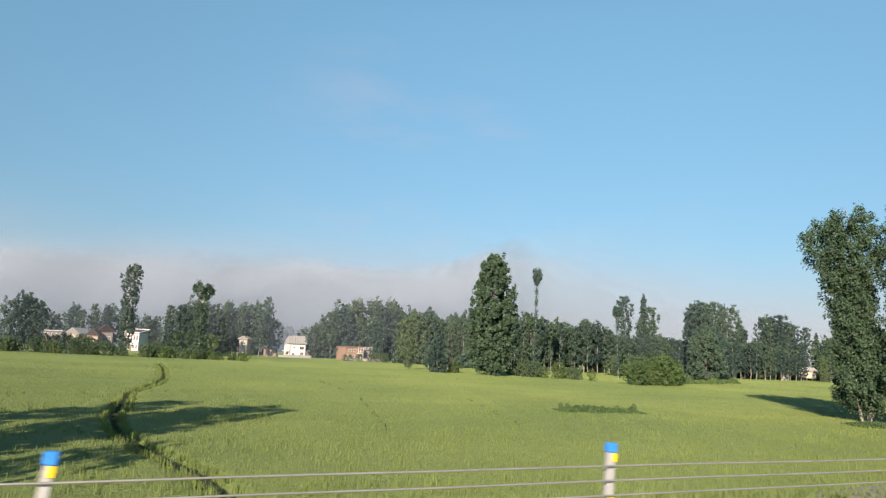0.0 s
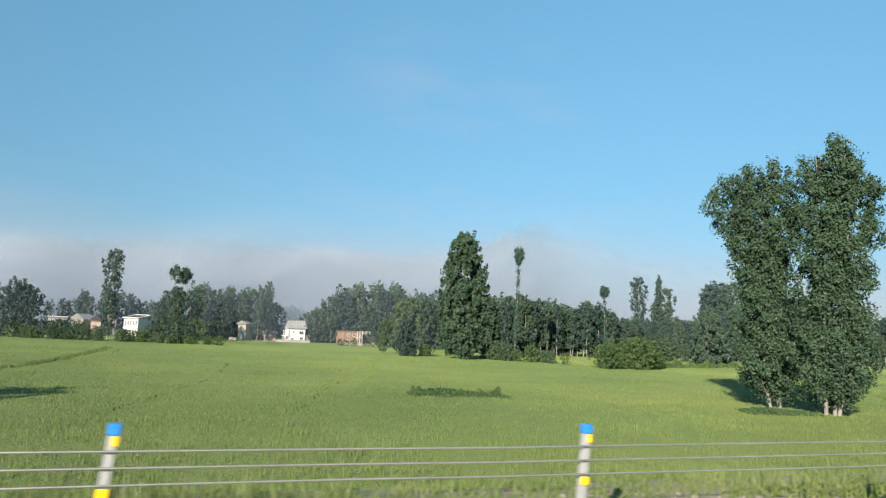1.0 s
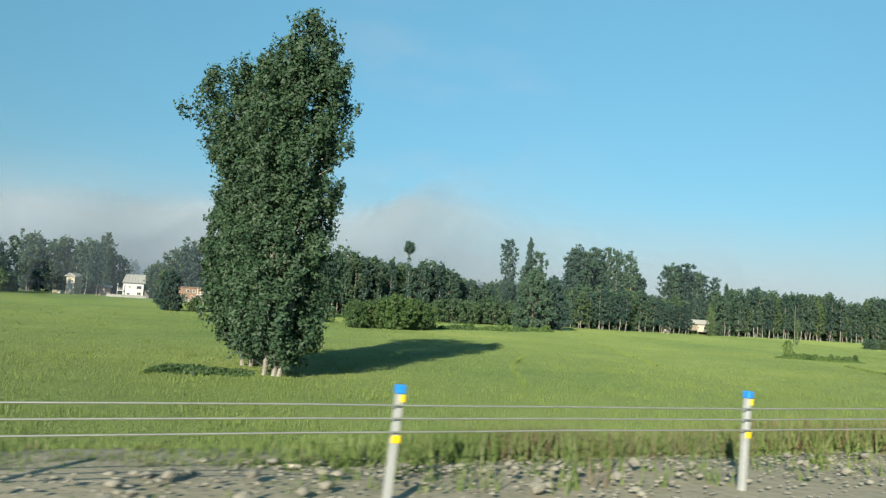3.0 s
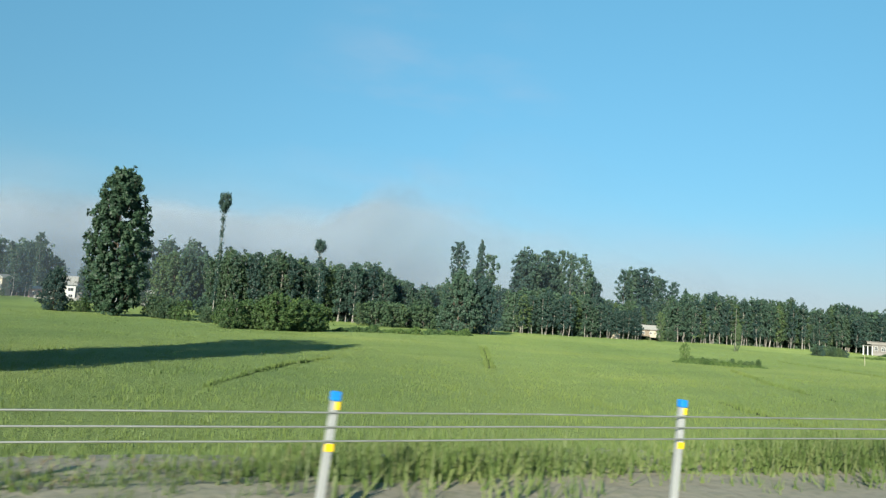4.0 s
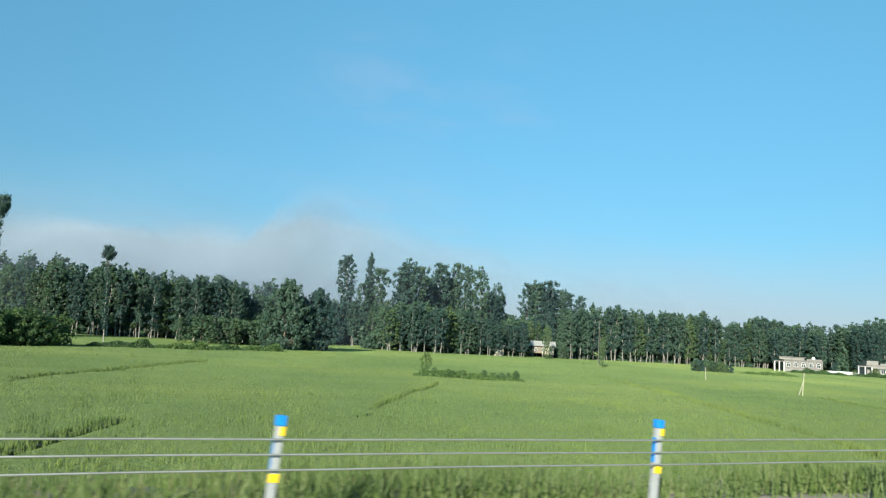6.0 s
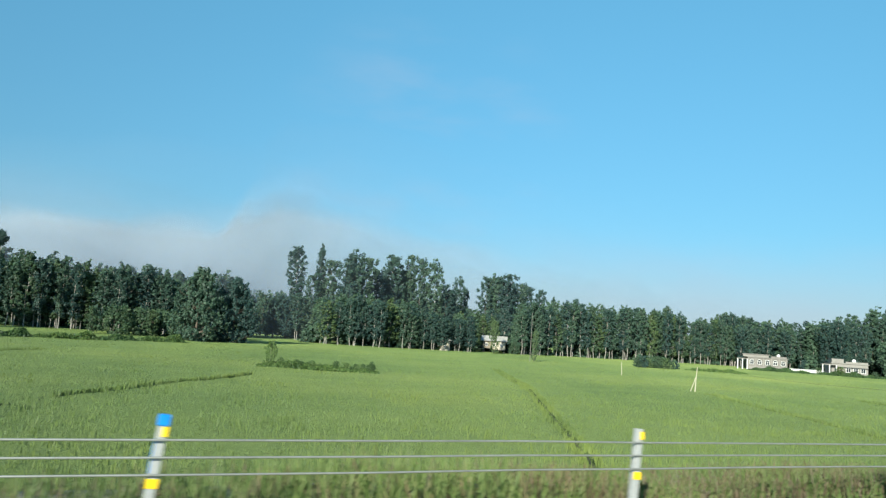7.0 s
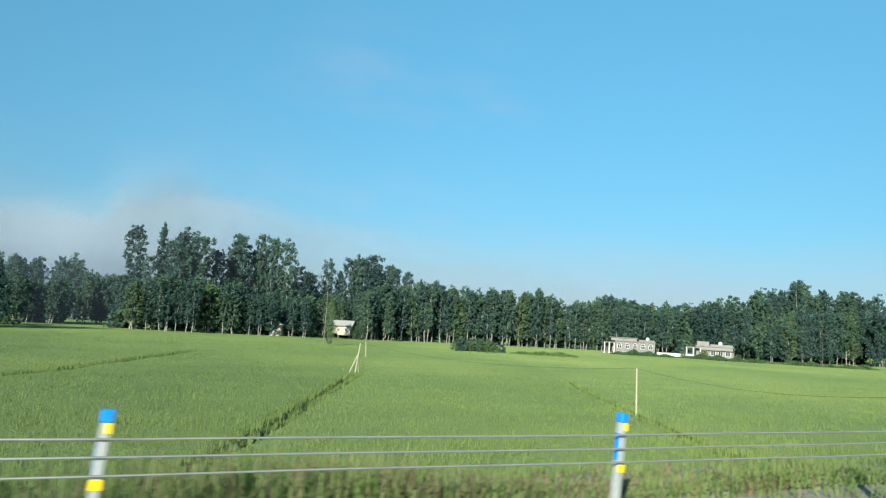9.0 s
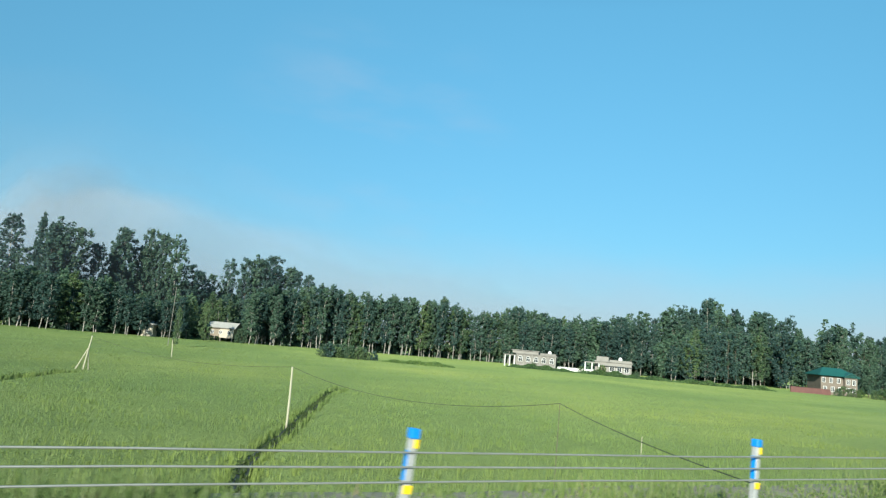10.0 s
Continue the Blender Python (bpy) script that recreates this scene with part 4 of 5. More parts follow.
def belt(knots, kinds, step, depth, rows=2, low=0.8, z=FIELD_Z):
    """Trees along a line of (x, y, height) knots; those of the rows behind are gathered for one joined wood."""
    for (ax, ay, ah), (bx, by, bh) in zip(knots, knots[1:]):
        n = max(1, round(math.hypot(bx - ax, by - ay) / step))
        swell = tree_rng.uniform(0, 6)
        for k in range(n):
            for r in range(rows):
                t = (k + tree_rng.uniform(-0.35, 1.35)) / n
                h = (ah + (bh - ah) * t) * tree_rng.uniform(low, 1.05) * (1 + 0.045 * math.sin(1.7 * k + swell + r))
                kind = kinds[int(tree_rng.integers(len(kinds)))]
                x, y = ax + (bx - ax) * t, ay + (by - ay) * t + r * depth + tree_rng.normal(0, depth * 0.25)
                w = tree_rng.uniform(0.9, 1.25)
                if r == 0 or kind not in KINDS:
                    plant(kind, x, y, h, w, z)
                else:
                    BACK.append((kind, x, y, h, w, z))


def join_back_rows():
    root = empty("woodland", 150, 190, FIELD_Z)
    tagged(root, "dark green trees crowding the rows behind the field edge", "trees", kind="stuff")
    lots = {}
    for kind, x, y, h, w, z in BACK:
        src = KINDS[kind]
        s = h / SPECS[kind][0]
        sx = (s ** 0.5 if kind[:4] in ("slim", "tall") else s) * w
        a = tree_rng.uniform(0, math.tau)
        for kid in src.children:
            me = kid.data
            v = np.empty(len(me.vertices) * 3, dtype=np.float32)
            me.vertices.foreach_get("co", v)
            v = v.reshape(-1, 3) * np.array([sx, sx, s])
            v = np.stack([v[:, 0] * math.cos(a) - v[:, 1] * math.sin(a) + x - 150, v[:, 0] * math.sin(a) + v[:, 1] * math.cos(a) + y - 190, v[:, 2]], -1)
            if kid.name.startswith("trunk"):
                v = v[:49]
                lots.setdefault((kid.name.split(".")[0], me.materials[0]), []).append((v, np.array([(7 * r + k, 7 * r + (k + 1) % 7, 7 * r + 7 + (k + 1) % 7) for r in range(6) for k in range(7)]
                                + [(7 * r + k, 7 * r + 7 + (k + 1) % 7, 7 * r + 7 + k) for r in range(6) for k in range(7)])))
                continue
            me.calc_loop_triangles()
            f = np.empty(len(me.loop_triangles) * 3, dtype=np.int32)
            me.loop_triangles.foreach_get("vertices", f)
            if kid.name.startswith("crown"):
                n = len(v) // 3
                v = v.reshape(n, 3, 3)[::4]
                mid = v.mean(axis=1, keepdims=True)
                v = (mid + (v - mid) * 1.85).reshape(-1, 3)
                f = np.arange(len(v))
            lots.setdefault((kid.name.split(".")[0], me.materials[0]), []).append((v, f.reshape(-1, 3)))
    for (name, mat), bits in lots.items():
        off, vs, fs = 0, [], []
        for v, f in bits:
            vs.append(v)
            fs.append(f + off)
            off += len(v)
        fast_mesh(name, np.concatenate(vs), np.concatenate(fs), mat, root)


SLIM = ("slim", "slim2", "slim3", "slim4", "slim5")
MIXED = ("slim", "slim3", "slim5", "broad", "broad2", "broad3")
# west village belt
belt([(-38, 205, 12.5), (-32, 205, 14.5), (-24, 205, 11)], ("broad",), 4.5, 6)
belt([(-34, 265, 12), (-21, 265, 16.5), (-14, 265, 15.5), (-2, 265, 12.5), (8, 262, 12)], ("broad", "slim"), 4.5, 8)
belt([(5, 214, 13.5), (9, 212, 16.5), (14, 214, 17)], MIXED, 2.6, 7)
belt([(14, 238, 18), (24, 240, 19), (33, 243, 18.5), (42, 246, 16)], MIXED, 2.8, 7)
plant("spire", 37.5, 238, 20.5, 0.9)
belt([(50, 232, 11.5), (57, 230, 15), (63, 229, 19.5), (71, 229, 23.5), (80, 229, 22.5), (88, 229, 19)], ("broad", "broad2", "slim"), 3.6, 6)
belt([(72, 195, 16.5), (84, 195, 16.5), (98, 187, 17), (106, 184, 16.5), (113, 184, 14.5)], MIXED, 3.4, 8)
belt([(40, 330, 15), (62, 330, 15.5), (100, 330, 17), (150, 330, 17), (203, 330, 17), (235, 330, 16)], ("broad",), 8, 10, 2)
# middle plantation
belt([(86, 172, 15.5), (99, 170, 15.8), (113, 170, 15.6), (126, 172, 15.6), (133, 174, 13.5), (142, 178, 11.2), (152, 184, 11)], SLIM, 1.6, 5, 2, 0.86)
belt([(118, 150, 6), (126, 152, 7), (136, 156, 7), (148, 160, 6.5)], ("bush2", "broad2"), 4.0, 4, 2, 0.7)
belt([(92, 240, 18.8), (112, 240, 19.6), (130, 240, 19.8), (145, 240, 19.8), (151, 240, 17.2), (157, 240, 14), (166, 238, 14)], ("slim", "slim3", "broad"), 2.8, 6, 2, 0.85)
belt([(146, 196, 10.5), (156, 200, 12), (165, 204, 13.5)], ("broad", "slim3", "broad3"), 2.4, 5, 2, 0.8)
# tall group
for kind, x, y, h, w in (
        ("tall3", 176.4, 206.0, 25.6, 0.95), ("tall4", 170.6, 204.5, 20.0, 0.75), ("tall2", 174.6, 209.0, 21.0, 0.7),
        ("tall4", 177.7, 185.6, 24.8, 0.95), ("tall", 179.8, 184.8, 26.2, 1.0), ("tall3", 181.6, 186.0, 25.4, 0.95), ("tall2", 179.0, 188.0, 23.0, 0.8),
        ("tall2", 187.4, 191.6, 22.2, 0.9),
        ("tall", 192.4, 196.4, 27.0, 0.80), ("tall4", 194.6, 195.4, 27.8, 0.82), ("tall3", 199.2, 198.1, 29.0, 0.62), ("tall2", 202.7, 196.9, 27.8, 0.74), ("tall", 207.4, 193.6, 27.0, 0.84),
        ("tall3", 197.0, 201.0, 24.0, 0.9), ("tall2", 201.0, 202.0, 23.4, 0.9), ("tall4", 205.0, 199.0, 20.0, 0.8), ("tall2", 191.0, 199.0, 21.0, 0.8), ("tall4", 211.0, 195.6, 20.0, 0.8), ("tall2", 213.4, 198.0, 18.6, 0.9),
        ("tall", 223.6, 220.4, 24.6, 0.74), ("tall2", 230.3, 228.6, 21.4, 0.66), ("tall3", 219.8, 217.0, 19.6, 0.8),
        ("tall4", 227.0, 200.4, 24.0, 0.84), ("tall", 229.2, 199.6, 24.8, 0.84), ("tall3", 233.0, 197.7, 25.8, 0.98), ("tall2", 231.0, 201.0, 24.6, 0.9), ("tall", 235.6, 199.0, 22.0, 0.8),
        ("tall2", 239.2, 197.8, 23.0, 0.84), ("tall4", 241.4, 196.0, 21.8, 0.84), ("tall3", 243.0, 194.1, 21.2, 0.70), ("tall", 237.6, 200.0, 20.6, 0.8), ("wisp", 247.8, 191.0, 18.6, 1.1)):
    plant(kind, x, y, h, w * 1.32)
belt([(166, 207, 13), (180, 204, 14), (186, 202, 13), (190, 202, 15), (212, 200, 15), (226, 204, 13), (246, 197, 14)], SLIM, 1.7, 5, 2, 0.85)
belt([(166, 166, 11), (177, 164, 13), (190, 164, 12.5), (200, 166, 10), (209, 164, 10.5)], SLIM, 1.9, 5, 3, 0.75)
belt([(224, 168, 12), (230, 169, 13)], SLIM, 2.3, 5, 2, 0.8)
belt([(211, 181, 12), (224, 181, 13)], SLIM, 2.3, 5, 2, 0.8)
belt([(163.5, 190, 13), (170, 190, 14), (176, 191, 13)], SLIM, 2.2, 3, 1, 0.85)
# long plantation edge
belt([(226, 172, 14), (243, 174, 16.3), (259, 174, 16.5), (280, 175, 16.4), (292, 175, 14.5), (304, 175, 16.5), (316, 175, 17), (330, 172, 16)], SLIM, 1.5, 5, 2, 0.84)
belt([(318, 150, 15), (332, 152, 17.8), (346, 152, 20.5), (364, 152, 25), (378, 152, 24), (398, 152, 25.5)], ("slim", "slim4", "tall", "tall3", "tall4"), 2.6, 6, 2, 0.78)
belt([(326, 132, 12), (345, 136, 15), (362, 140, 17), (380, 138, 17), (396, 132, 17)], ("slim3", "slim5", "broad", "broad3"), 3.4, 5, 2, 0.78)
belt([(392, 138, 18), (410, 138, 23), (420, 138, 20), (440, 136, 18.5), (462, 134, 17)], ("broad", "slim"), 4.0, 7, 2, 0.8)
belt([(300, 170, 14), (316, 162, 15), (330, 156, 16)], SLIM, 2.2, 5, 2, 0.84)
belt([(326, 160, 15.5), (350, 163, 17.5)], SLIM, 2.0, 5, 1, 0.85)
# undergrowth between the stems
for line in ([(84, 176, 3.5), (126, 178, 3.5), (152, 188, 3.2)], [(164, 171, 3.4), (190, 170, 3.6), (210, 172, 3.4)], [(166, 206, 5), (222, 206, 5), (246, 198, 5)],
             [(210, 187, 4), (226, 186, 4)], [(224, 178, 3.4), (290, 181, 3.4), (330, 178, 3.4)], [(318, 157, 3.6), (346, 160, 4), (400, 160, 4)], [(290, 181, 3.6), (312, 176, 3.6), (330, 168, 3.6)], [(72, 201, 3.5), (113, 190, 3.5)],
             [(3, 218, 3.4), (16, 219, 3.4)], [(15, 245, 3.6), (42, 252, 3.6)], [(50, 238, 3.4), (82, 236, 3.6)]):
    belt([(line[0][0] - 0.1, line[0][1], line[0][2]), line[0]], ("under",), 3, 1, 1, 0.9)
    for a, b in zip(line, line[1:]):
        for k in range(max(1, round(math.hypot(b[0] - a[0], b[1] - a[1]) / 1.5))):
            u = tree_rng.random()
            BACK.append(("under", a[0] + (b[0] - a[0]) * u, a[1] + (b[1] - a[1]) * u + tree_rng.normal(0, 1.2), a[2] * tree_rng.uniform(0.8, 1.7), 1.15, FIELD_Z))
# single trees that stand out
plant("column", 67.6, 127.3, 26.0, 0.98)
plant("lopped", 84.8, 139, 25.2, 0.62)
plant("spire", -5.0, 184, 22.7, 1.2)
plant("tuft", 11, 172, 18.2, 1.0)
plant("spire", 11.5, 171.3, 13.6, 1.35)
plant("lopped", 104.5, 132.5, 17.2, 0.9)
plant("spire", 166.8, 209.3, 28.9, 1.2)
plant("wisp", 173.4, 206.9, 29.4, 1.25)
plant("dense", 137, 138, 14.6, 1.02, FIELD_Z - 0.4)
plant("dense", 144, 140.5, 13.4, 0.95, FIELD_Z - 0.4)
plant("broad2", 56, 147, 8.0, 0.8)
# hedges and bushes along the field edge
belt([(86, 101, 5.2), (94, 104, 5.6), (101, 108, 4.2)], ("hedge",), 1.9, 3, 1, 0.85)
belt([(87, 104, 5.0), (100, 110, 4.4)], ("bush",), 2.2, 2, 1, 0.85)
plant("dense", 57.6, 133.5, 7.6, 0.95)
belt([(60, 134, 3.0), (65, 132, 2.4)], ("bush", "bush2"), 2.4, 3, 2, 0.65)
belt([(73, 127, 4.2), (78, 121, 3.4), (86, 113, 3.2)], ("bush", "bush2"), 2.8, 4, 2, 0.6)
belt([(-40, 178, 3.4), (-30, 176, 3.5), (-16, 172, 3.5), (-4, 169, 2.8)], ("bush2",), 2.4, 4, 2, 0.7)
belt([(-2, 168, 3.2), (14, 166, 2.6)], ("bush", "bush2"), 2.6, 3, 2, 0.7)
belt([(6, 196, 6), (12, 198, 7), (18, 202, 6)], ("bush", "broad"), 3.0, 3, 1, 0.8)
belt([(-1.5, 214, 2.8), (2, 213, 4.2), (5, 212, 5)], ("bush", "bush2"), 2.6, 3, 1, 0.8)
belt([(-27, 215, 4.0), (-19, 214, 4.4), (-11, 212, 3.2)], ("bush", "bush2"), 2.2, 3, 1, 0.8)
belt([(10, 165, 1.8), (22, 163, 2.2)], ("bush",), 2.6, 3, 2, 0.7)
belt([(54, 205, 2.4), (62, 205, 2.6), (70, 203, 3.0)], ("bush2",), 3.0, 3, 1, 0.7)
belt([(229, 122, 2.4), (233, 122, 3.0), (239, 121.5, 2.2)], ("under", "bush2"), 1.4, 2.0, 2, 0.75)


def weed_patch(x0, y0, x1, y1, width, h, seed, dense=520, size=0.22):
    """A low weedy hump left uncut in the rice, with a leafy shoot at one end."""
    rng = np.random.default_rng(seed)
    length = math.hypot(x1 - x0, y1 - y0)
    n = int(length * dense)
    u, w = rng.random(n), rng.normal(0, 0.33, n)
    top = h * (0.35 + 0.65 * np.clip(0.5 + 0.6 * wave(u * length * 2.1 + seed, w * 2), 0, 1)) * np.exp(-(w / 0.6) ** 2) * np.clip(np.minimum(u, 1 - u) * 9, 0.25, 1)
    px = x0 + (x1 - x0) * u - (y1 - y0) / length * w * width
    py = y0 + (y1 - y0) * u + (x1 - x0) / length * w * width
    v, f = leaf_cards(rng, np.stack([px, py, FIELD_Z + top * rng.random(n) ** 0.6], -1), size)
    tagged(fast_mesh("weed_patch", v, f, LEAF_HEDGE), "low tangle of green weeds in the rice", "weeds", kind="stuff")


weed_patch(142.0, 72.0, 154.5, 68.5, 1.6, 0.75, 3)
sprig_rng = random.Random(9)
for x0, y0, x1, y1, high, count in ((143.6, 71.6, 154.4, 68.6, 1.0, 17), (34.4, 49.5, 42.0, 48.1, 0.62, 11)):
    for k in range(count):
        u = (k + sprig_rng.uniform(0.1, 0.9)) / count
        plant("bush", x0 + (x1 - x0) * u, y0 + (y1 - y0) * u + sprig_rng.uniform(-0.35, 0.35), high * sprig_rng.uniform(0.55, 1.1), sprig_rng.uniform(0.6, 1.05))
# uncut weedy edges beyond the rice
for k, (x0, y0, x1, y1, high) in enumerate(((104, 113, 113, 117, 1.3), (113, 117, 122, 119, 1.3), (122, 119, 127, 123.5, 1.4), (127, 123.5, 135, 125.5, 1.4), (240, 120, 254, 117, 0.7),
                                            (284, 146, 300, 138, 1.2), (300, 138, 318, 124, 1.4), (318, 124, 340, 112, 1.2))):
    weed_patch(x0, y0, x1, y1, 1.6, high, 20 + k, 240, 0.36)
weed_patch(57.5, 38.8, 63.0, 37.2, 1.8, 0.32, 7)
plant("bush", 143.2, 71.5, 2.7, 0.5)
plant("bush", 153.6, 68.6, 1.2, 0.6)
weed_patch(34.2, 49.6, 42.2, 48.0, 1.8, 0.5, 5)
plant("bush", 41.3, 48.0, 0.85, 0.6)
plant("bush", 35.0, 49.2, 0.7, 0.6)


def build_field_poplar(x, y, height, outline, stems, lean, seed, plumes, per, label):
    """A big poplar of several stems, its crown made of upswept leafy branches."""
    rng = np.random.default_rng(seed)
    root = empty("poplar_tree", x, y, FIELD_Z)
    tagged(root, label, "tree", "pair of field poplars")
    pts, ways = [], []
    for sx, sy, low, hh in stems:
        bm = bmesh.new()
        line = stem(bm, rng, (sx * 0.6, sy * 0.6, -0.3), (sx * 1.7 + lean[0], sy * 1.7 + lean[1], height * hh), 0.15, 0.03, 8, 0.16)
        p, w = plume_crown(rng, line, low, height * hh, outline, plumes, per, 0.11, 0.58, bm, 0.035, 0.26)
        pts.append(p)
        ways.append(w)
        part("trunk", bm, BARK_PALE, root, "pale poplar stem with its limbs")
    p, w = np.concatenate(pts), np.concatenate(ways)
    keep = p[:, 2] > 0.4
    v, f = leaf_cards(rng, p[keep], 0.20, w[keep], 0.55)
    fast_mesh("crown", v, f, LEAF_FIELD, root)


build_field_poplar(63.4, 41.2, 20.9, outline_of((0, 1.6), (0.1, 2.4), (0.35, 2.1), (0.5, 1.5), (0.62, 1.7), (0.74, 2.6), (0.86, 2.9), (0.95, 2.3), (1, 1.1)),
                   [(-0.9, 0.5, 1.0, 0.94), (0.3, 0.2, 0.7, 1.0), (-0.2, -0.3, 1.3, 0.88)], (-1.1, 0.8), 31, 92, 190, "big dark green poplar bulging to one side in the rice")
build_field_poplar(63.9, 36.6, 21.6, outline_of((0, 1.6), (0.12, 2.4), (0.4, 2.1), (0.6, 2.1), (0.8, 2.3), (0.92, 1.8), (1, 0.6)),
                   [(-0.5, 0.4, 0.8, 0.94), (0.3, -0.1, 0.7, 1.0), (0.75, -0.3, 1.0, 0.91)], (0.4, -0.2), 32, 98, 190, "tall upright dark green poplar with pale stems in the rice")
# poplars beside the road whose long shadows lie on the rice
plant("tall4", -16.5, 17.8, 17.5, 1.25)
plant("tall", -18.6, 19.6, 16.5, 1.2)
plant("tall2", -22.9, 22.7, 17.0, 1.3)
plant("tall3", -21.0, 14.5, 14.5, 1.3)
plant("broad3", -14.8, 12.6, 10.5, 0.9)


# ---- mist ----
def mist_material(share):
    """A tinted see-through sheet for morning mist, thick to the west, swelling and thinning out to the east; its
    scattered light is put into the colour, darker low down.
    """
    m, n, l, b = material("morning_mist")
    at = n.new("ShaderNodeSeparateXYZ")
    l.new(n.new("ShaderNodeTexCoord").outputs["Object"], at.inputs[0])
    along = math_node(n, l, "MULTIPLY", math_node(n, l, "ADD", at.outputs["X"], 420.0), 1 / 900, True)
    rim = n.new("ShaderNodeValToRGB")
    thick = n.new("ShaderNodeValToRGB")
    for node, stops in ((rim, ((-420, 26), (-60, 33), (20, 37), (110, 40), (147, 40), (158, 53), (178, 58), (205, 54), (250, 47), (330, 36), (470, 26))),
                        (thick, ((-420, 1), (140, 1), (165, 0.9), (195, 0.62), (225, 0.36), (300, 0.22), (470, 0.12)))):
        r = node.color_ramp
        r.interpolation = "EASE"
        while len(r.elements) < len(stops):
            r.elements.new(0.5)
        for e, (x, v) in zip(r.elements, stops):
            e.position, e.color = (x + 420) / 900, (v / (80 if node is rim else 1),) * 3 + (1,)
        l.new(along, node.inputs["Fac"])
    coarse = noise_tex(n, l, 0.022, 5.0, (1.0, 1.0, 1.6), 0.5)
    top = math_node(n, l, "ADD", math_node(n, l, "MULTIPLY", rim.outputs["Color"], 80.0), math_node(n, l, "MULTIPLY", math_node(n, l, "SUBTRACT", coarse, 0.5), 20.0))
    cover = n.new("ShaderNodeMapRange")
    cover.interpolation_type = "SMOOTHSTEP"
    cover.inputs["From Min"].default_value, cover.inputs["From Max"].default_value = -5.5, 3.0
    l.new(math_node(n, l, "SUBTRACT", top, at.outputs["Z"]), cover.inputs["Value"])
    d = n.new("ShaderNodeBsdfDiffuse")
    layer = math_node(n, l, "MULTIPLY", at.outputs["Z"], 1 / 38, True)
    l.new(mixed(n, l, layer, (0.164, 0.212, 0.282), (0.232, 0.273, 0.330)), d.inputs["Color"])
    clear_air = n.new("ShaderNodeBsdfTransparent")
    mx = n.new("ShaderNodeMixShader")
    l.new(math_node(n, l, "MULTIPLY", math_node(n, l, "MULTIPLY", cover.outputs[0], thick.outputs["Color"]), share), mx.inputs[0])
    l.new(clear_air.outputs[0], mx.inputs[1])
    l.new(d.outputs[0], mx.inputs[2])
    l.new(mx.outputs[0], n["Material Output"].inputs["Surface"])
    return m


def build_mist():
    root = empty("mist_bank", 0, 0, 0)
    tagged(root, "pale grey tinted sheets for morning mist among and behind the woods", "mist", kind="stuff")
    # the three nearer, fainter sheets lay a painted haze over the far trees
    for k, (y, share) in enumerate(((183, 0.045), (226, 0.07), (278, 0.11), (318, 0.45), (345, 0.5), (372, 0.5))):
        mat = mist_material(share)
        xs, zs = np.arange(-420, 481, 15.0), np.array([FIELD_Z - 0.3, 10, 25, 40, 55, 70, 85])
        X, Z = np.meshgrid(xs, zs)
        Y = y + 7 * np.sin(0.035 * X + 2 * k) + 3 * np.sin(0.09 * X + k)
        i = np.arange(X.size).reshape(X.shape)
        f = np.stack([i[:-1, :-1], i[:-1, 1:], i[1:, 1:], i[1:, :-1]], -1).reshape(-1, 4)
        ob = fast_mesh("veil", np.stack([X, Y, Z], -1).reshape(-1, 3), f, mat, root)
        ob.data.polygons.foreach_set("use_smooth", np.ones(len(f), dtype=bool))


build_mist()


# ---- houses ----
def window(parent, x, z, w, h, arched=False):
    """A window in the front wall (y = 0 plane, facing -y)."""
    bm = bmesh.new()
    for a, b, c, d in ((-w / 2, 0, -w / 2 + 0.09, h), (w / 2 - 0.09, 0, w / 2, h), (-w / 2, 0, w / 2, 0.08), (-w / 2, h - 0.09, w / 2, h), (-0.035, 0, 0.035, h)):
        box(bm, x + a, -0.09, z + b, x + c, -0.005, z + d)
    if arched:
        tube(bm, [(x + math.cos(t) * (w / 2 - 0.04), -0.05, z + h + math.sin(t) * w * 0.42) for t in np.linspace(0, math.pi, 9)], [0.05] * 9, 4)
    f = part("window", bm, WHITE, parent, "white window frame")
    bm = bmesh.new()
    box(bm, x - w / 2 + 0.05, -0.03, z + 0.04, x + w / 2 - 0.05, -0.004, z + h - 0.04)
    if arched:
        box(bm, x - w / 2 + 0.12, -0.03, z + h, x + w / 2 - 0.12, -0.004, z + h + w * 0.3)
    part("pane", bm, GLASS, f, "dark window glass")
    return f


def gable(w, d, z, rise, eave, along_x=True, hip=0.0):
    bm = bmesh.new()
    x0, x1, y0, y1 = -w / 2 - eave, w / 2 + eave, -eave, d + eave
    if along_x:
        ridge = [(x0 + hip, d / 2, z + rise), (x1 - hip, d / 2, z + rise)]
        ring = [(x0, y0, z), (x1, y0, z), (x1, y1, z), (x0, y1, z)]
        faces = ((0, 1, 5, 4), (2, 3, 4, 5), (3, 0, 4), (1, 2, 5), (3, 2, 1, 0))
    else:
        ridge = [(0, y0, z + rise), (0, y1, z + rise)]
        ring = [(x0, y0, z), (x1, y0, z), (x1, y1, z), (x0, y1, z)]
        faces = ((1, 2, 5, 4), (3, 0, 4, 5), (0, 1, 4), (2, 3, 5), (3, 2, 1, 0))
    vs = [bm.verts.new(p) for p in ring + ridge]
    for f in faces:
        bm.faces.new([vs[i] for i in f])
    r = bmesh.ops.extrude_face_region(bm, geom=bm.faces[:])
    bmesh.ops.translate(bm, vec=(0, 0, 0.12), verts=[v for v in r["geom"] if isinstance(v, bmesh.types.BMVert)])
    return bm


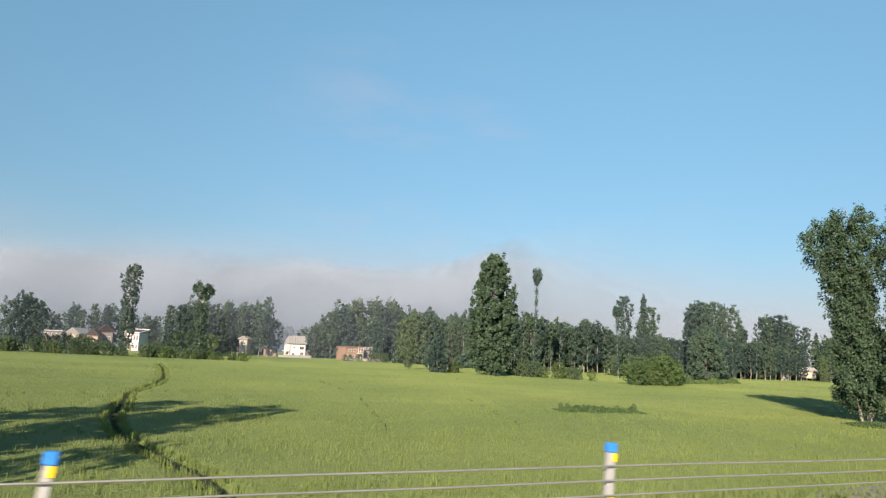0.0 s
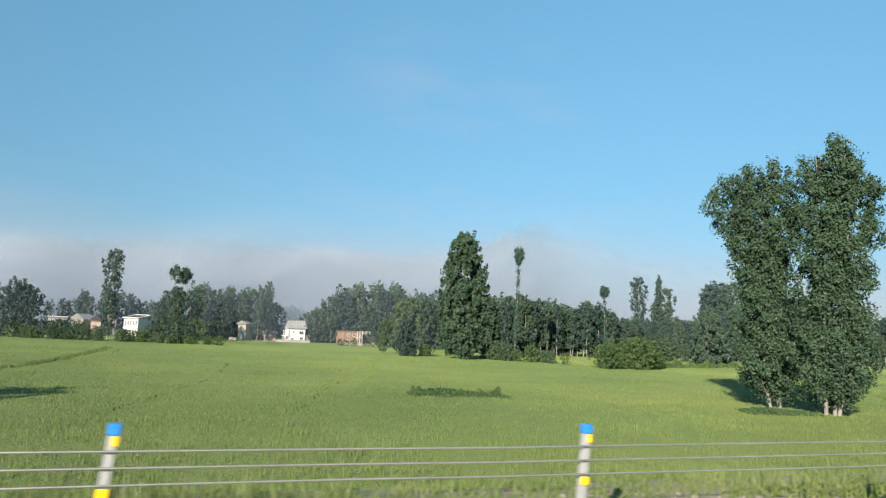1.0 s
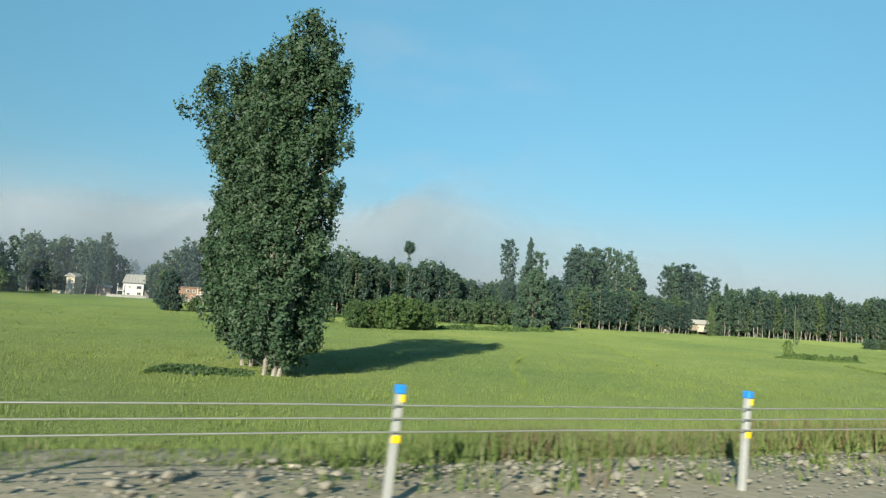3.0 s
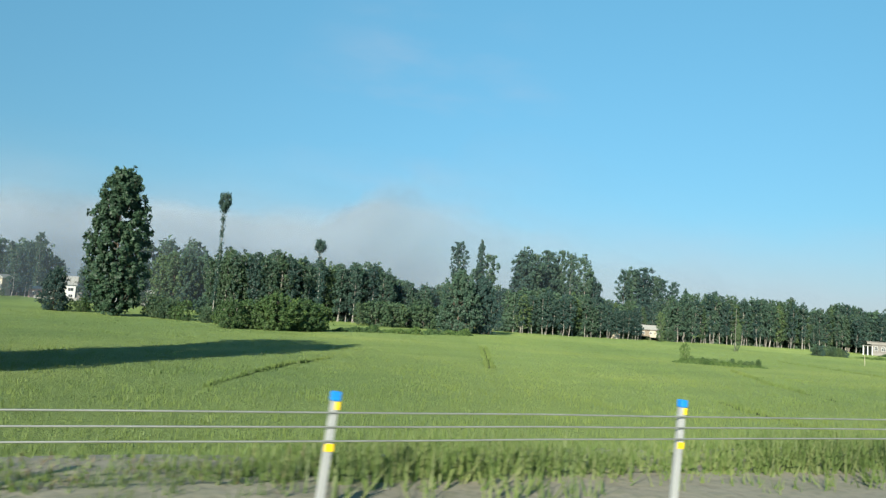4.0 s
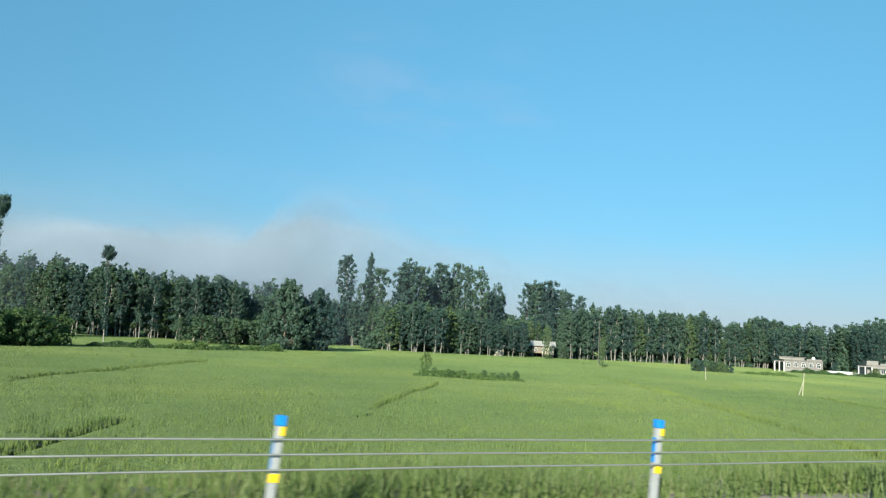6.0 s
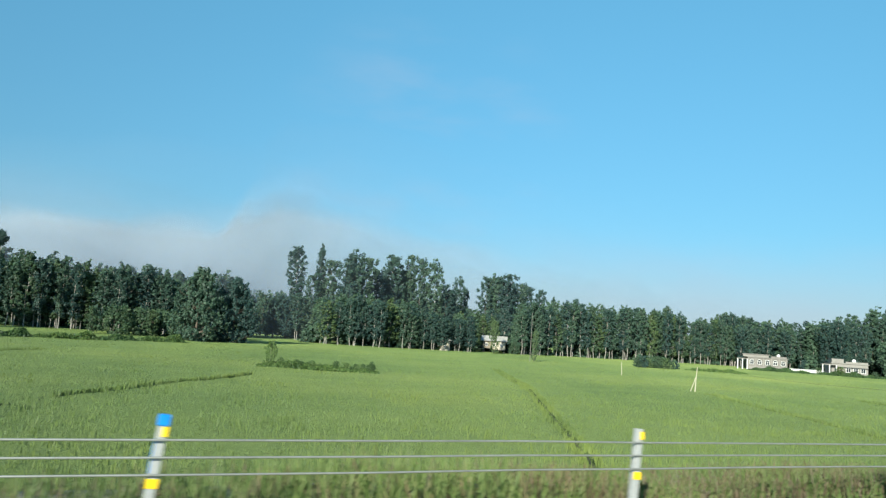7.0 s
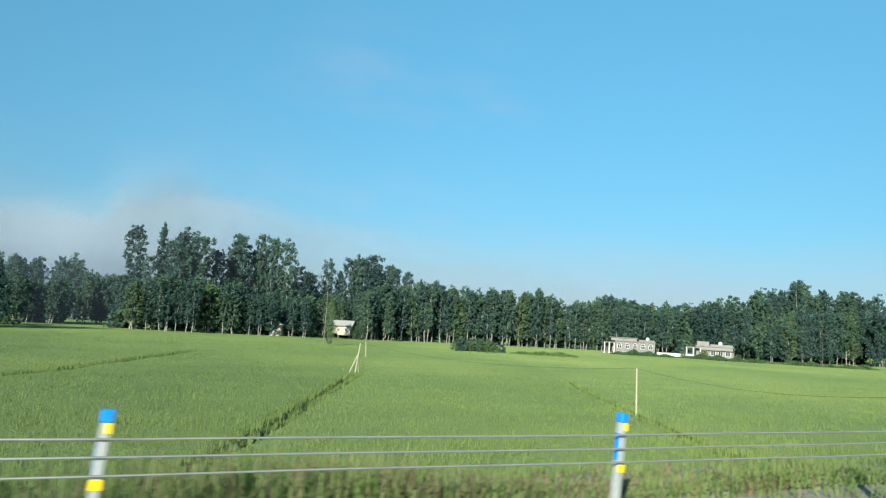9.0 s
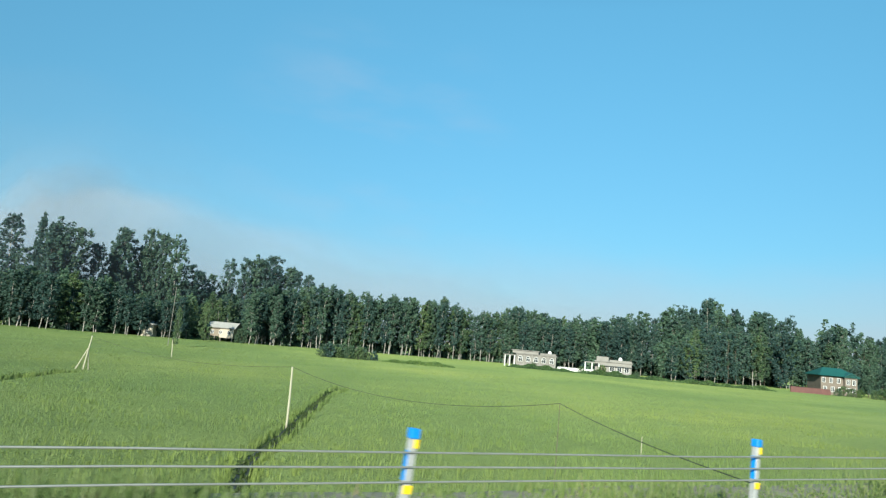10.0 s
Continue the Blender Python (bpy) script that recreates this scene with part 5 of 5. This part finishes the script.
def house(x, y, rz, w, d, h, wall_mat, label, roof=None, rise=2.0, along_x=True, windows=(), flat_mat=None, z=FIELD_Z, hip=0.0):
    """A house whose front faces -y before it is turned by rz; its front's middle stands at (x, y)."""
    root = empty("house", x, y, z, rz)
    tagged(root, label, "house", "village houses")
    bm = bmesh.new()
    box(bm, -w / 2, 0, -0.2, w / 2, d, h)
    part("wall", bm, wall_mat, root)
    if roof:
        part("roof", gable(w, d, h + 0.004, rise, 0.5 + 0.1 * hip, along_x, hip), roof, root)
    else:
        bm = bmesh.new()
        box(bm, -w / 2 - 0.25, -0.25, h + 0.004, w / 2 + 0.25, d + 0.25, h + 0.2)
        part("roof_slab", bm, flat_mat or wall_mat, root)
    for wx, wz, ww, wh, arched in windows:
        window(root, wx, wz, ww, wh, arched)
    return root


def row_of(n, x0, x1, z, w, h, arched=False):
    return tuple((x0 + (x1 - x0) * k / max(1, n - 1), z, w, h, arched) for k in range(n))


def white_villa():
    root = empty("house", -4.7, 232.6, FIELD_Z, -30)
    root.scale = (0.86, 0.86, 0.92)
    tagged(root, "white two-storey house with tall windows under a single sloping roof", "house", "village houses")
    bm = bmesh.new()
    box(bm, -2.9, 0, -0.2, 2.9, 6.0, 6.0)
    part("wall", bm, WHITE, root)
    # a single slope that rises to the back, its white edge boards proud of the sheet
    bm = bmesh.new()
    vs = [bm.verts.new(p) for p in ((-3.2, -0.45, 6.15), (3.2, -0.45, 6.15), (3.2, 6.4, 7.3), (-3.2, 6.4, 7.3))]
    bm.faces.new(vs)
    r = bmesh.ops.extrude_face_region(bm, geom=bm.faces[:])
    bmesh.ops.translate(bm, vec=(0, 0, -0.2), verts=[v for v in r["geom"] if isinstance(v, bmesh.types.BMVert)])
    part("roof", bm, RED_DARK, root, "dark worn sheet roof")
    for a, b in (((-3.25, -0.5, 6.15), (3.25, -0.5, 6.15)), ((3.25, -0.5, 6.15), (3.25, 6.45, 7.3)), ((-3.25, -0.5, 6.15), (-3.25, 6.45, 7.3)), ((-3.25, 6.45, 7.3), (3.25, 6.45, 7.3))):
        bm = bmesh.new()
        tube(bm, [a, b], [0.17, 0.17], 4)
        part("fascia", bm, WHITE, root, "white roof edge board")
    bm = bmesh.new()
    box(bm, -2.9, -0.3, 2.65, 2.9, -0.003, 2.85)
    part("ledge", bm, WHITE, root, "white ledge between the storeys")
    for wx in (-2.2, -1.1, 0.0, 1.1, 2.2):
        window(root, wx, 3.5, 0.75, 1.8)
        if wx != 0.0:
            window(root, wx, 0.7, 0.75, 1.4)
    bm = bmesh.new()
    box(bm, -0.5, -0.06, -0.1, 0.5, -0.004, 2.1)
    part("door", bm, TIMBER, root, "brown wooden door")


RED_DARK = rough_material("dark_red_roof", [(0.3, (0.045, 0.028, 0.026)), (0.7, (0.085, 0.05, 0.045))], 1.0, 8.0, 0.6, 0.003)
white_villa()
house(-16.4, 245, -20, 3.4, 6, 4.2, PINK, "small pinkish gabled house under a dark red roof", RED_DARK, 1.9, False, row_of(2, -0.8, 0.8, 2.4, 0.6, 1.0))
house(-12.9, 248, 8, 4.4, 6, 5.6, GREY_RENDER, "dark house with a steep red roof among trees", RED_DARK, 2.2, False, row_of(2, -1.2, 1.2, 2.8, 0.8, 1.2))
house(-22.6, 249, -28, 4.4, 6, 4.4, CREAM, "pale house under a worn pale roof among trees", GREY_TIN, 1.8, False, row_of(3, -1.5, 1.5, 3.0, 0.6, 1.0))
house(-28.2, 248, 10, 5.5, 6, 5.0, GREY_RENDER, "dim grey house half hidden by bushes", None, 0, True, row_of(5, -2.2, 2.2, 3.2, 0.6, 1.2), WHITE)
house(28.9, 230, -24, 2.6, 4, 5.2, CREAM, "small pale yellow house with a lean roof", GREY_TIN, 1.0, False, row_of(1, 0.5, 0.5, 3.4, 0.8, 0.9))
plant("slim3", 33.4, 226, 14.5, 1.0)
plant("bush2", 31.4, 225, 2.4, 0.6)
plant("broad", 68.6, 213.5, 13.0, 0.85)
plant("slim", 36.4, 228.5, 16.5, 1.0)
house(38.4, 231, 5, 3.2, 4, 2.6, PINK, "low brown outbuilding beside a white house", GREY_TIN, 0.7, True, row_of(1, 0, 0, 0.9, 0.8, 1.0))
villa = house(46.6, 229, 6, 5.6, 6, 4.3, WHITE, "white two-storey house with a tall weathered roof", None, 0, True, row_of(1, -1.2, -1.2, 2.9, 0.6, 0.7) + row_of(1, 1.5, 1.5, 2.6, 1.5, 1.1) + row_of(1, -1.4, -1.4, 0.7, 1.0, 0.7) + row_of(1, 1.6, 1.6, 0.8, 1.2, 0.9), WHITE)
# the roof's front slope leans back from a long eave to a shorter, shifted ridge
bm = bmesh.new()
low = [bm.verts.new(p) for p in ((-3.3, -0.6, 4.52), (3.3, -0.6, 4.52), (3.4, 6.4, 4.52), (-3.1, 6.4, 4.52))]
ridge = [bm.verts.new(p) for p in ((-2.3, 3.2, 7.1), (3.3, 3.2, 7.25))]
for ids in ((low[0], low[1], ridge[1], ridge[0]), (low[2], low[3], ridge[0], ridge[1]), (low[1], low[2], ridge[1]), (low[3], low[0], ridge[0]), tuple(low[::-1])):
    bm.faces.new(ids)
part("roof", bm, GREY_TIN, villa, "weathered pale sheet roof")
for k in range(7):
    bm = bmesh.new()
    x0, x1 = -2.9 + k, -1.9 + k * 0.86
    tube(bm, [(x0, -0.5, 4.63), (x1, 3.1, 7.13)], [0.04, 0.04], 4)
    part("roof_batten", bm, RED_DARK, villa, "dark rusty seam")
bm = bmesh.new()
box(bm, -4.6, -0.5, 1.9, -2.84, 2.0, 2.15)
box(bm, -4.6, -0.5, 2.6, -2.84, -0.42, 2.7)
for px in (-4.55, -2.95):
    box(bm, px - 0.06, -0.5, -0.1, px + 0.06, -0.38, 4.1)
part("balcony", bm, WHITE, villa, "white balcony on posts")
bm = bmesh.new()
box(bm, 2.84, 0.5, -0.1, 4.6, 4.5, 2.4)
part("side_room", bm, GREY_RENDER, villa, "low grey side room")
brick_house = house(63.7, 220, 10, 6.2, 7, 4.2, BRICK, "unplastered brick house with a flat roof and parapet", None, 0, True, row_of(2, -1.4, 0.4, 2.7, 0.9, 0.9) + row_of(3, -2.2, 2.2, 0.7, 0.8, 1.1), BRICK)
bm = bmesh.new()
box(bm, 1.2, -0.9, 2.2, 3.1, -0.01, 2.4)
box(bm, 1.2, -0.9, 2.9, 3.1, -0.82, 3.0)
for px in (1.26, 2.15, 3.04):
    box(bm, px - 0.06, -0.9, -0.1, px + 0.06, -0.78, 4.2)
part("veranda", bm, WHITE, brick_house, "pale veranda posts and slab")
house(67.5, 224, 0, 8.5, 5, 3.4, PINK, "low pink building glimpsed between trees", GREY_TIN, 1.0, True, row_of(3, -2.6, 2.6, 1.2, 1.0, 1.2))
house(200.4, 167, -25, 2.6, 2.6, 2.6, CREAM, "tiny plastered mud hut under the poplars", GREY_TIN, 0.8, False, row_of(1, 0, 0, 0.8, 0.7, 0.8))


def compound_wall(x0, y0, x1, y1, h, mat, label):
    length = math.hypot(x1 - x0, y1 - y0)
    root = empty("boundary_wall", x0, y0, FIELD_Z, math.degrees(math.atan2(y1 - y0, x1 - x0)))
    tagged(root, label, "wall")
    bm = bmesh.new()
    box(bm, 0, -0.1, -0.1, length, 0.1, h)
    part("panel", bm, mat, root)
    bm = bmesh.new()
    box(bm, -0.05, -0.16, h + 0.003, length + 0.05, 0.16, h + 0.09)
    part("coping", bm, mat, root)


compound_wall(25.0, 226, 28.2, 225.5, 0.9, CREAM, "low pale yellow wall beside a small house")
compound_wall(39.5, 224, 50.5, 224.8, 0.7, GREY_TIN, "low pale boundary wall before a white house")
compound_wall(58.5, 212, 71, 212.5, 0.7, GREY_TIN, "low pale plastered wall before a brick house")
compound_wall(300.5, 147, 311.5, 143.5, 0.9, WHITE, "pale plastered boundary wall between two houses")


def timber_shed():
    root = empty("shed", 218.2, 172, FIELD_Z, -28)
    tagged(root, "raised timber shed with a pale sheet roof under trees", "shed")
    bm = bmesh.new()
    box(bm, -4.0, 0, 1.2, -1.1, 5, 3.2)
    part("cabin", bm, TIMBER, root)
    bm = bmesh.new()
    box(bm, -1.096, -0.15, 0.9, 2.3, 5, 3.2)
    part("room", bm, CREAM, root, "pale plastered room")
    roof = part("roof", gable(6.2, 5, 3.21, 1.4, 0.6), GREY_TIN, root, "pale corrugated sheet roof")
    roof.location.x = -0.9
    for px, py in ((-3.8, 0.1), (-0.9, 0.1), (2.0, 0.1), (-3.8, 4.9), (-0.9, 4.9), (2.0, 4.9)):
        bm = bmesh.new()
        tube(bm, [(px, py, -0.2), (px, py, 1.3)], [0.11, 0.10], 6)
        part("stilt", bm, BARK_PALE, root)
    for k in range(3):
        window(root, -3.0 + 2.1 * k, 1.75, 0.8, 0.9).location.y = -0.16 if k else 0


timber_shed()
plant("broad2", 212.3, 161.5, 9.0, 0.75)
plant("bush2", 221.8, 168.0, 3.6, 0.9)


def porch(root, x0, x1, y0, h, columns, mat):
    bm = bmesh.new()
    box(bm, x0 - 0.25, y0 - 0.25, h, x1 + 0.25, -0.27, h + 0.25)
    part("porch_roof", bm, mat, root)
    for k in range(columns):
        cx = x0 + (x1 - x0) * k / (columns - 1)
        bm = bmesh.new()
        tube(bm, [(cx, y0, -0.1), (cx, y0, 0.15), (cx, y0, 0.16), (cx, y0, h - 0.15), (cx, y0, h - 0.14), (cx, y0, h + 0.01)], [0.24, 0.24, 0.16, 0.15, 0.22, 0.22], 10)
        part("column", bm, WHITE, root, "white porch column")


def tank(root, x, y, z):
    bm = bmesh.new()
    tube(bm, [(x, y, z), (x, y, z + 0.9), (x, y, z + 1.1), (x, y, z + 1.22)], [0.5, 0.5, 0.35, 0.12], 12)
    part("water_tank", bm, WHITE, root, "white rooftop water tank")


CONCRETE = rough_material("bare_concrete", [(0.3, (0.18, 0.167, 0.15)), (0.7, (0.28, 0.262, 0.237))], 0.8, 7.0, 0.9, 0.004)
h1 = house(296.2, 151.0, -38, 10.5, 8, 3.4, GREY_RENDER, "grey single-storey house with arched windows and a flat roof", None, 0, True,
           row_of(5, -4.2, 4.2, 1.5, 1.15, 0.95, True), GREY_RENDER)
porch(h1, -8.2, -5.6, -1.2, 2.9, 3, GREY_RENDER)
tank(h1, 3.4, 3, 3.6)
bm = bmesh.new()
box(bm, -6.5, 1.0, 3.62, 0.5, 6.5, 4.35)
part("stair_head", bm, CONCRETE, h1, "pale raised roof slab")
bm = bmesh.new()
box(bm, -6.8, 0.7, 4.354, 0.8, 6.8, 4.5)
part("slab", bm, CONCRETE, h1, "overhanging pale slab")
bm = bmesh.new()
box(bm, -5.25, -0.12, -0.2, 5.25, -0.004, 0.85)
part("plinth", bm, CONCRETE, h1, "pale concrete plinth")
for px in (-5.15, -3.15, -1.05, 1.05, 3.15, 5.15):
    bm = bmesh.new()
    box(bm, px - 0.13, -0.17, 0.854, px + 0.13, -0.004, 3.39)
    part("pilaster", bm, CONCRETE, h1, "pale pilaster between the windows")
bm = bmesh.new()
box(bm, 1.0, 0.2, 3.604, 5.2, 0.32, 4.1)
part("parapet", bm, GREY_RENDER, h1)
h2 = house(308.2, 134.0, -38, 9.0, 8, 3.4, CONCRETE, "pale grey-brown single-storey house with a white columned porch", None, 0, True,
           row_of(3, -0.3, 3.3, 1.1, 1.2, 1.3), CONCRETE)
porch(h2, -7.0, -3.6, -1.5, 2.9, 3, CONCRETE)
tank(h2, 1.8, 3, 3.6)
bm = bmesh.new()
box(bm, -4.2, 1.0, 3.61, -1.2, 5, 4.7)
part("stair_head", bm, CONCRETE, h2, "plastered roof stair head")
bm = bmesh.new()
box(bm, -1.0, 0.0, 3.604, 4.5, 0.14, 4.05)
part("parapet", bm, CONCRETE, h2)
bm = bmesh.new()
box(bm, -3.3, -0.08, -0.1, -1.9, -0.004, 2.3)
part("door", bm, TIMBER, h2, "dark timber door")
bm = bmesh.new()
box(bm, -3.4, -0.7, 2.5, 4.5, -0.27, 2.62)
part("sunshade", bm, CONCRETE, h2, "concrete sunshade over the windows")
plant("bush", 304.6, 134.0, 2.6, 0.8)
plant("bush2", 301.3, 138.0, 1.8, 1.0)
plant("bush", 293.0, 147.2, 1.6, 1.0)
plant("bush2", 311.5, 129.0, 1.8, 1.0)
h3 = house(373.2, 118.0, -30, 9.4, 8, 5.0, BROWN, "brown two-storey house with a dark green sheet roof", GREEN_TIN, 2.2, True,
           row_of(5, -4.0, 4.0, 3.2, 0.9, 1.4) + row_of(3, -3.6, 0.4, 0.8, 0.9, 1.4), hip=3.0)
bm = bmesh.new()
box(bm, 1.2, -0.9, -0.1, 4.5, 0.02, 4.9)
wing = part("wing", bm, BROWN, h3, "projecting gabled bay")
bay = part("bay_roof", gable(3.3, 2.6, 4.95, 1.2, 0.45, False), GREEN_TIN, h3, "green sheet gable")
bay.location = (2.85, -0.9, 0)
for wx in (2.1, 3.6):
    for wz in (0.8, 3.0):
        window(h3, wx, wz, 0.9, 1.4).location.y = -0.9
compound_wall(355, 119, 364, 114, 1.4, RED_TIN, "dull red sheet fence round a house")
belt([(364, 113, 2.4), (380, 104, 2.6), (392, 100, 3.0)], ("bush", "bush2"), 2.4, 2, 1, 0.7)
belt([(380, 118, 9), (392, 114, 11)], ("broad",), 3.5, 5, 2, 0.8)


# ---- poles and line in the field ----
def field_pole(x, y, h, lean, label, props=0, thick=0.06, mat=POLE_WOOD):
    root = empty("pole", x, y, FIELD_Z)
    tagged(root, label, "pole", "wooden poles across the rice")
    bm = bmesh.new()
    tube(bm, [(0, 0, -0.3), (lean * 0.5 + 0.02, 0.02, h * 0.5), (lean, 0, h)], [thick, thick * 0.9, thick * 0.75], 8)
    part("shaft", bm, mat, root)
    for k in range(props):
        a = 0.7 + k * 2.3
        bm = bmesh.new()
        tube(bm, [(0.55 * math.cos(a), 0.55 * math.sin(a), -0.1), (lean * 0.55, 0, h * 0.62)], [0.05, 0.045], 7)
        part("prop", bm, POLE_WOOD, root, "slanting wooden prop")
    return (x + lean, y, FIELD_Z + h)


tops = [field_pole(199.3, 87.2, 2.1, -0.15, "thin wooden pole far out in the rice"),
        field_pole(190.2, 60.6, 2.75, 0.35, "wooden pole with slanting props in the rice", 2),
        field_pole(200.3, 31.8, 2.9, -0.05, "straight pale wooden pole standing in the rice"),
        field_pole(205.6, 16.0, 3.15, 0.02, "thin dark stake carrying a wire over the rice", 0, 0.013, BARK_DARK)]
field_pole(201.5, 121.5, 10.0, 0.1, "tall thin weathered pole before the poplars", 0, 0.05, BARK_PALE)
plant("broad2", 202.6, 122.0, 6.6, 0.5)
field_pole(216.5, 23.7, 1.0, 0.03, "short pale stake standing in the rice", 0, 0.022)
tops.append((202.0, 4.2, -0.85))


def sagging_wire(a, b, sag):
    bm = bmesh.new()
    pts = [(a[0] + (b[0] - a[0]) * t, a[1] + (b[1] - a[1]) * t, a[2] + (b[2] - a[2]) * t - sag * 4 * t * (1 - t)) for t in np.linspace(0, 1, 17)]
    tube(bm, pts, [0.011] * 17, 5)
    tagged(part("wire", bm, BLACK), "dark wire sagging between the poles over the rice", "wire", "wires between the poles")


sagging_wire(tops[1], tops[2], 0.7)
sagging_wire(tops[2], tops[3], 0.75)
sagging_wire(tops[3], tops[4], 0.15)
bm = bmesh.new()
tube(bm, [(202.0, 4.2, -1.6), (202.0, 4.2, -0.82)], [0.03, 0.028], 6)
tagged(part("stake", bm, POLE_WOOD), "short stake on the road bank holding a wire", "stake")


join_back_rows()
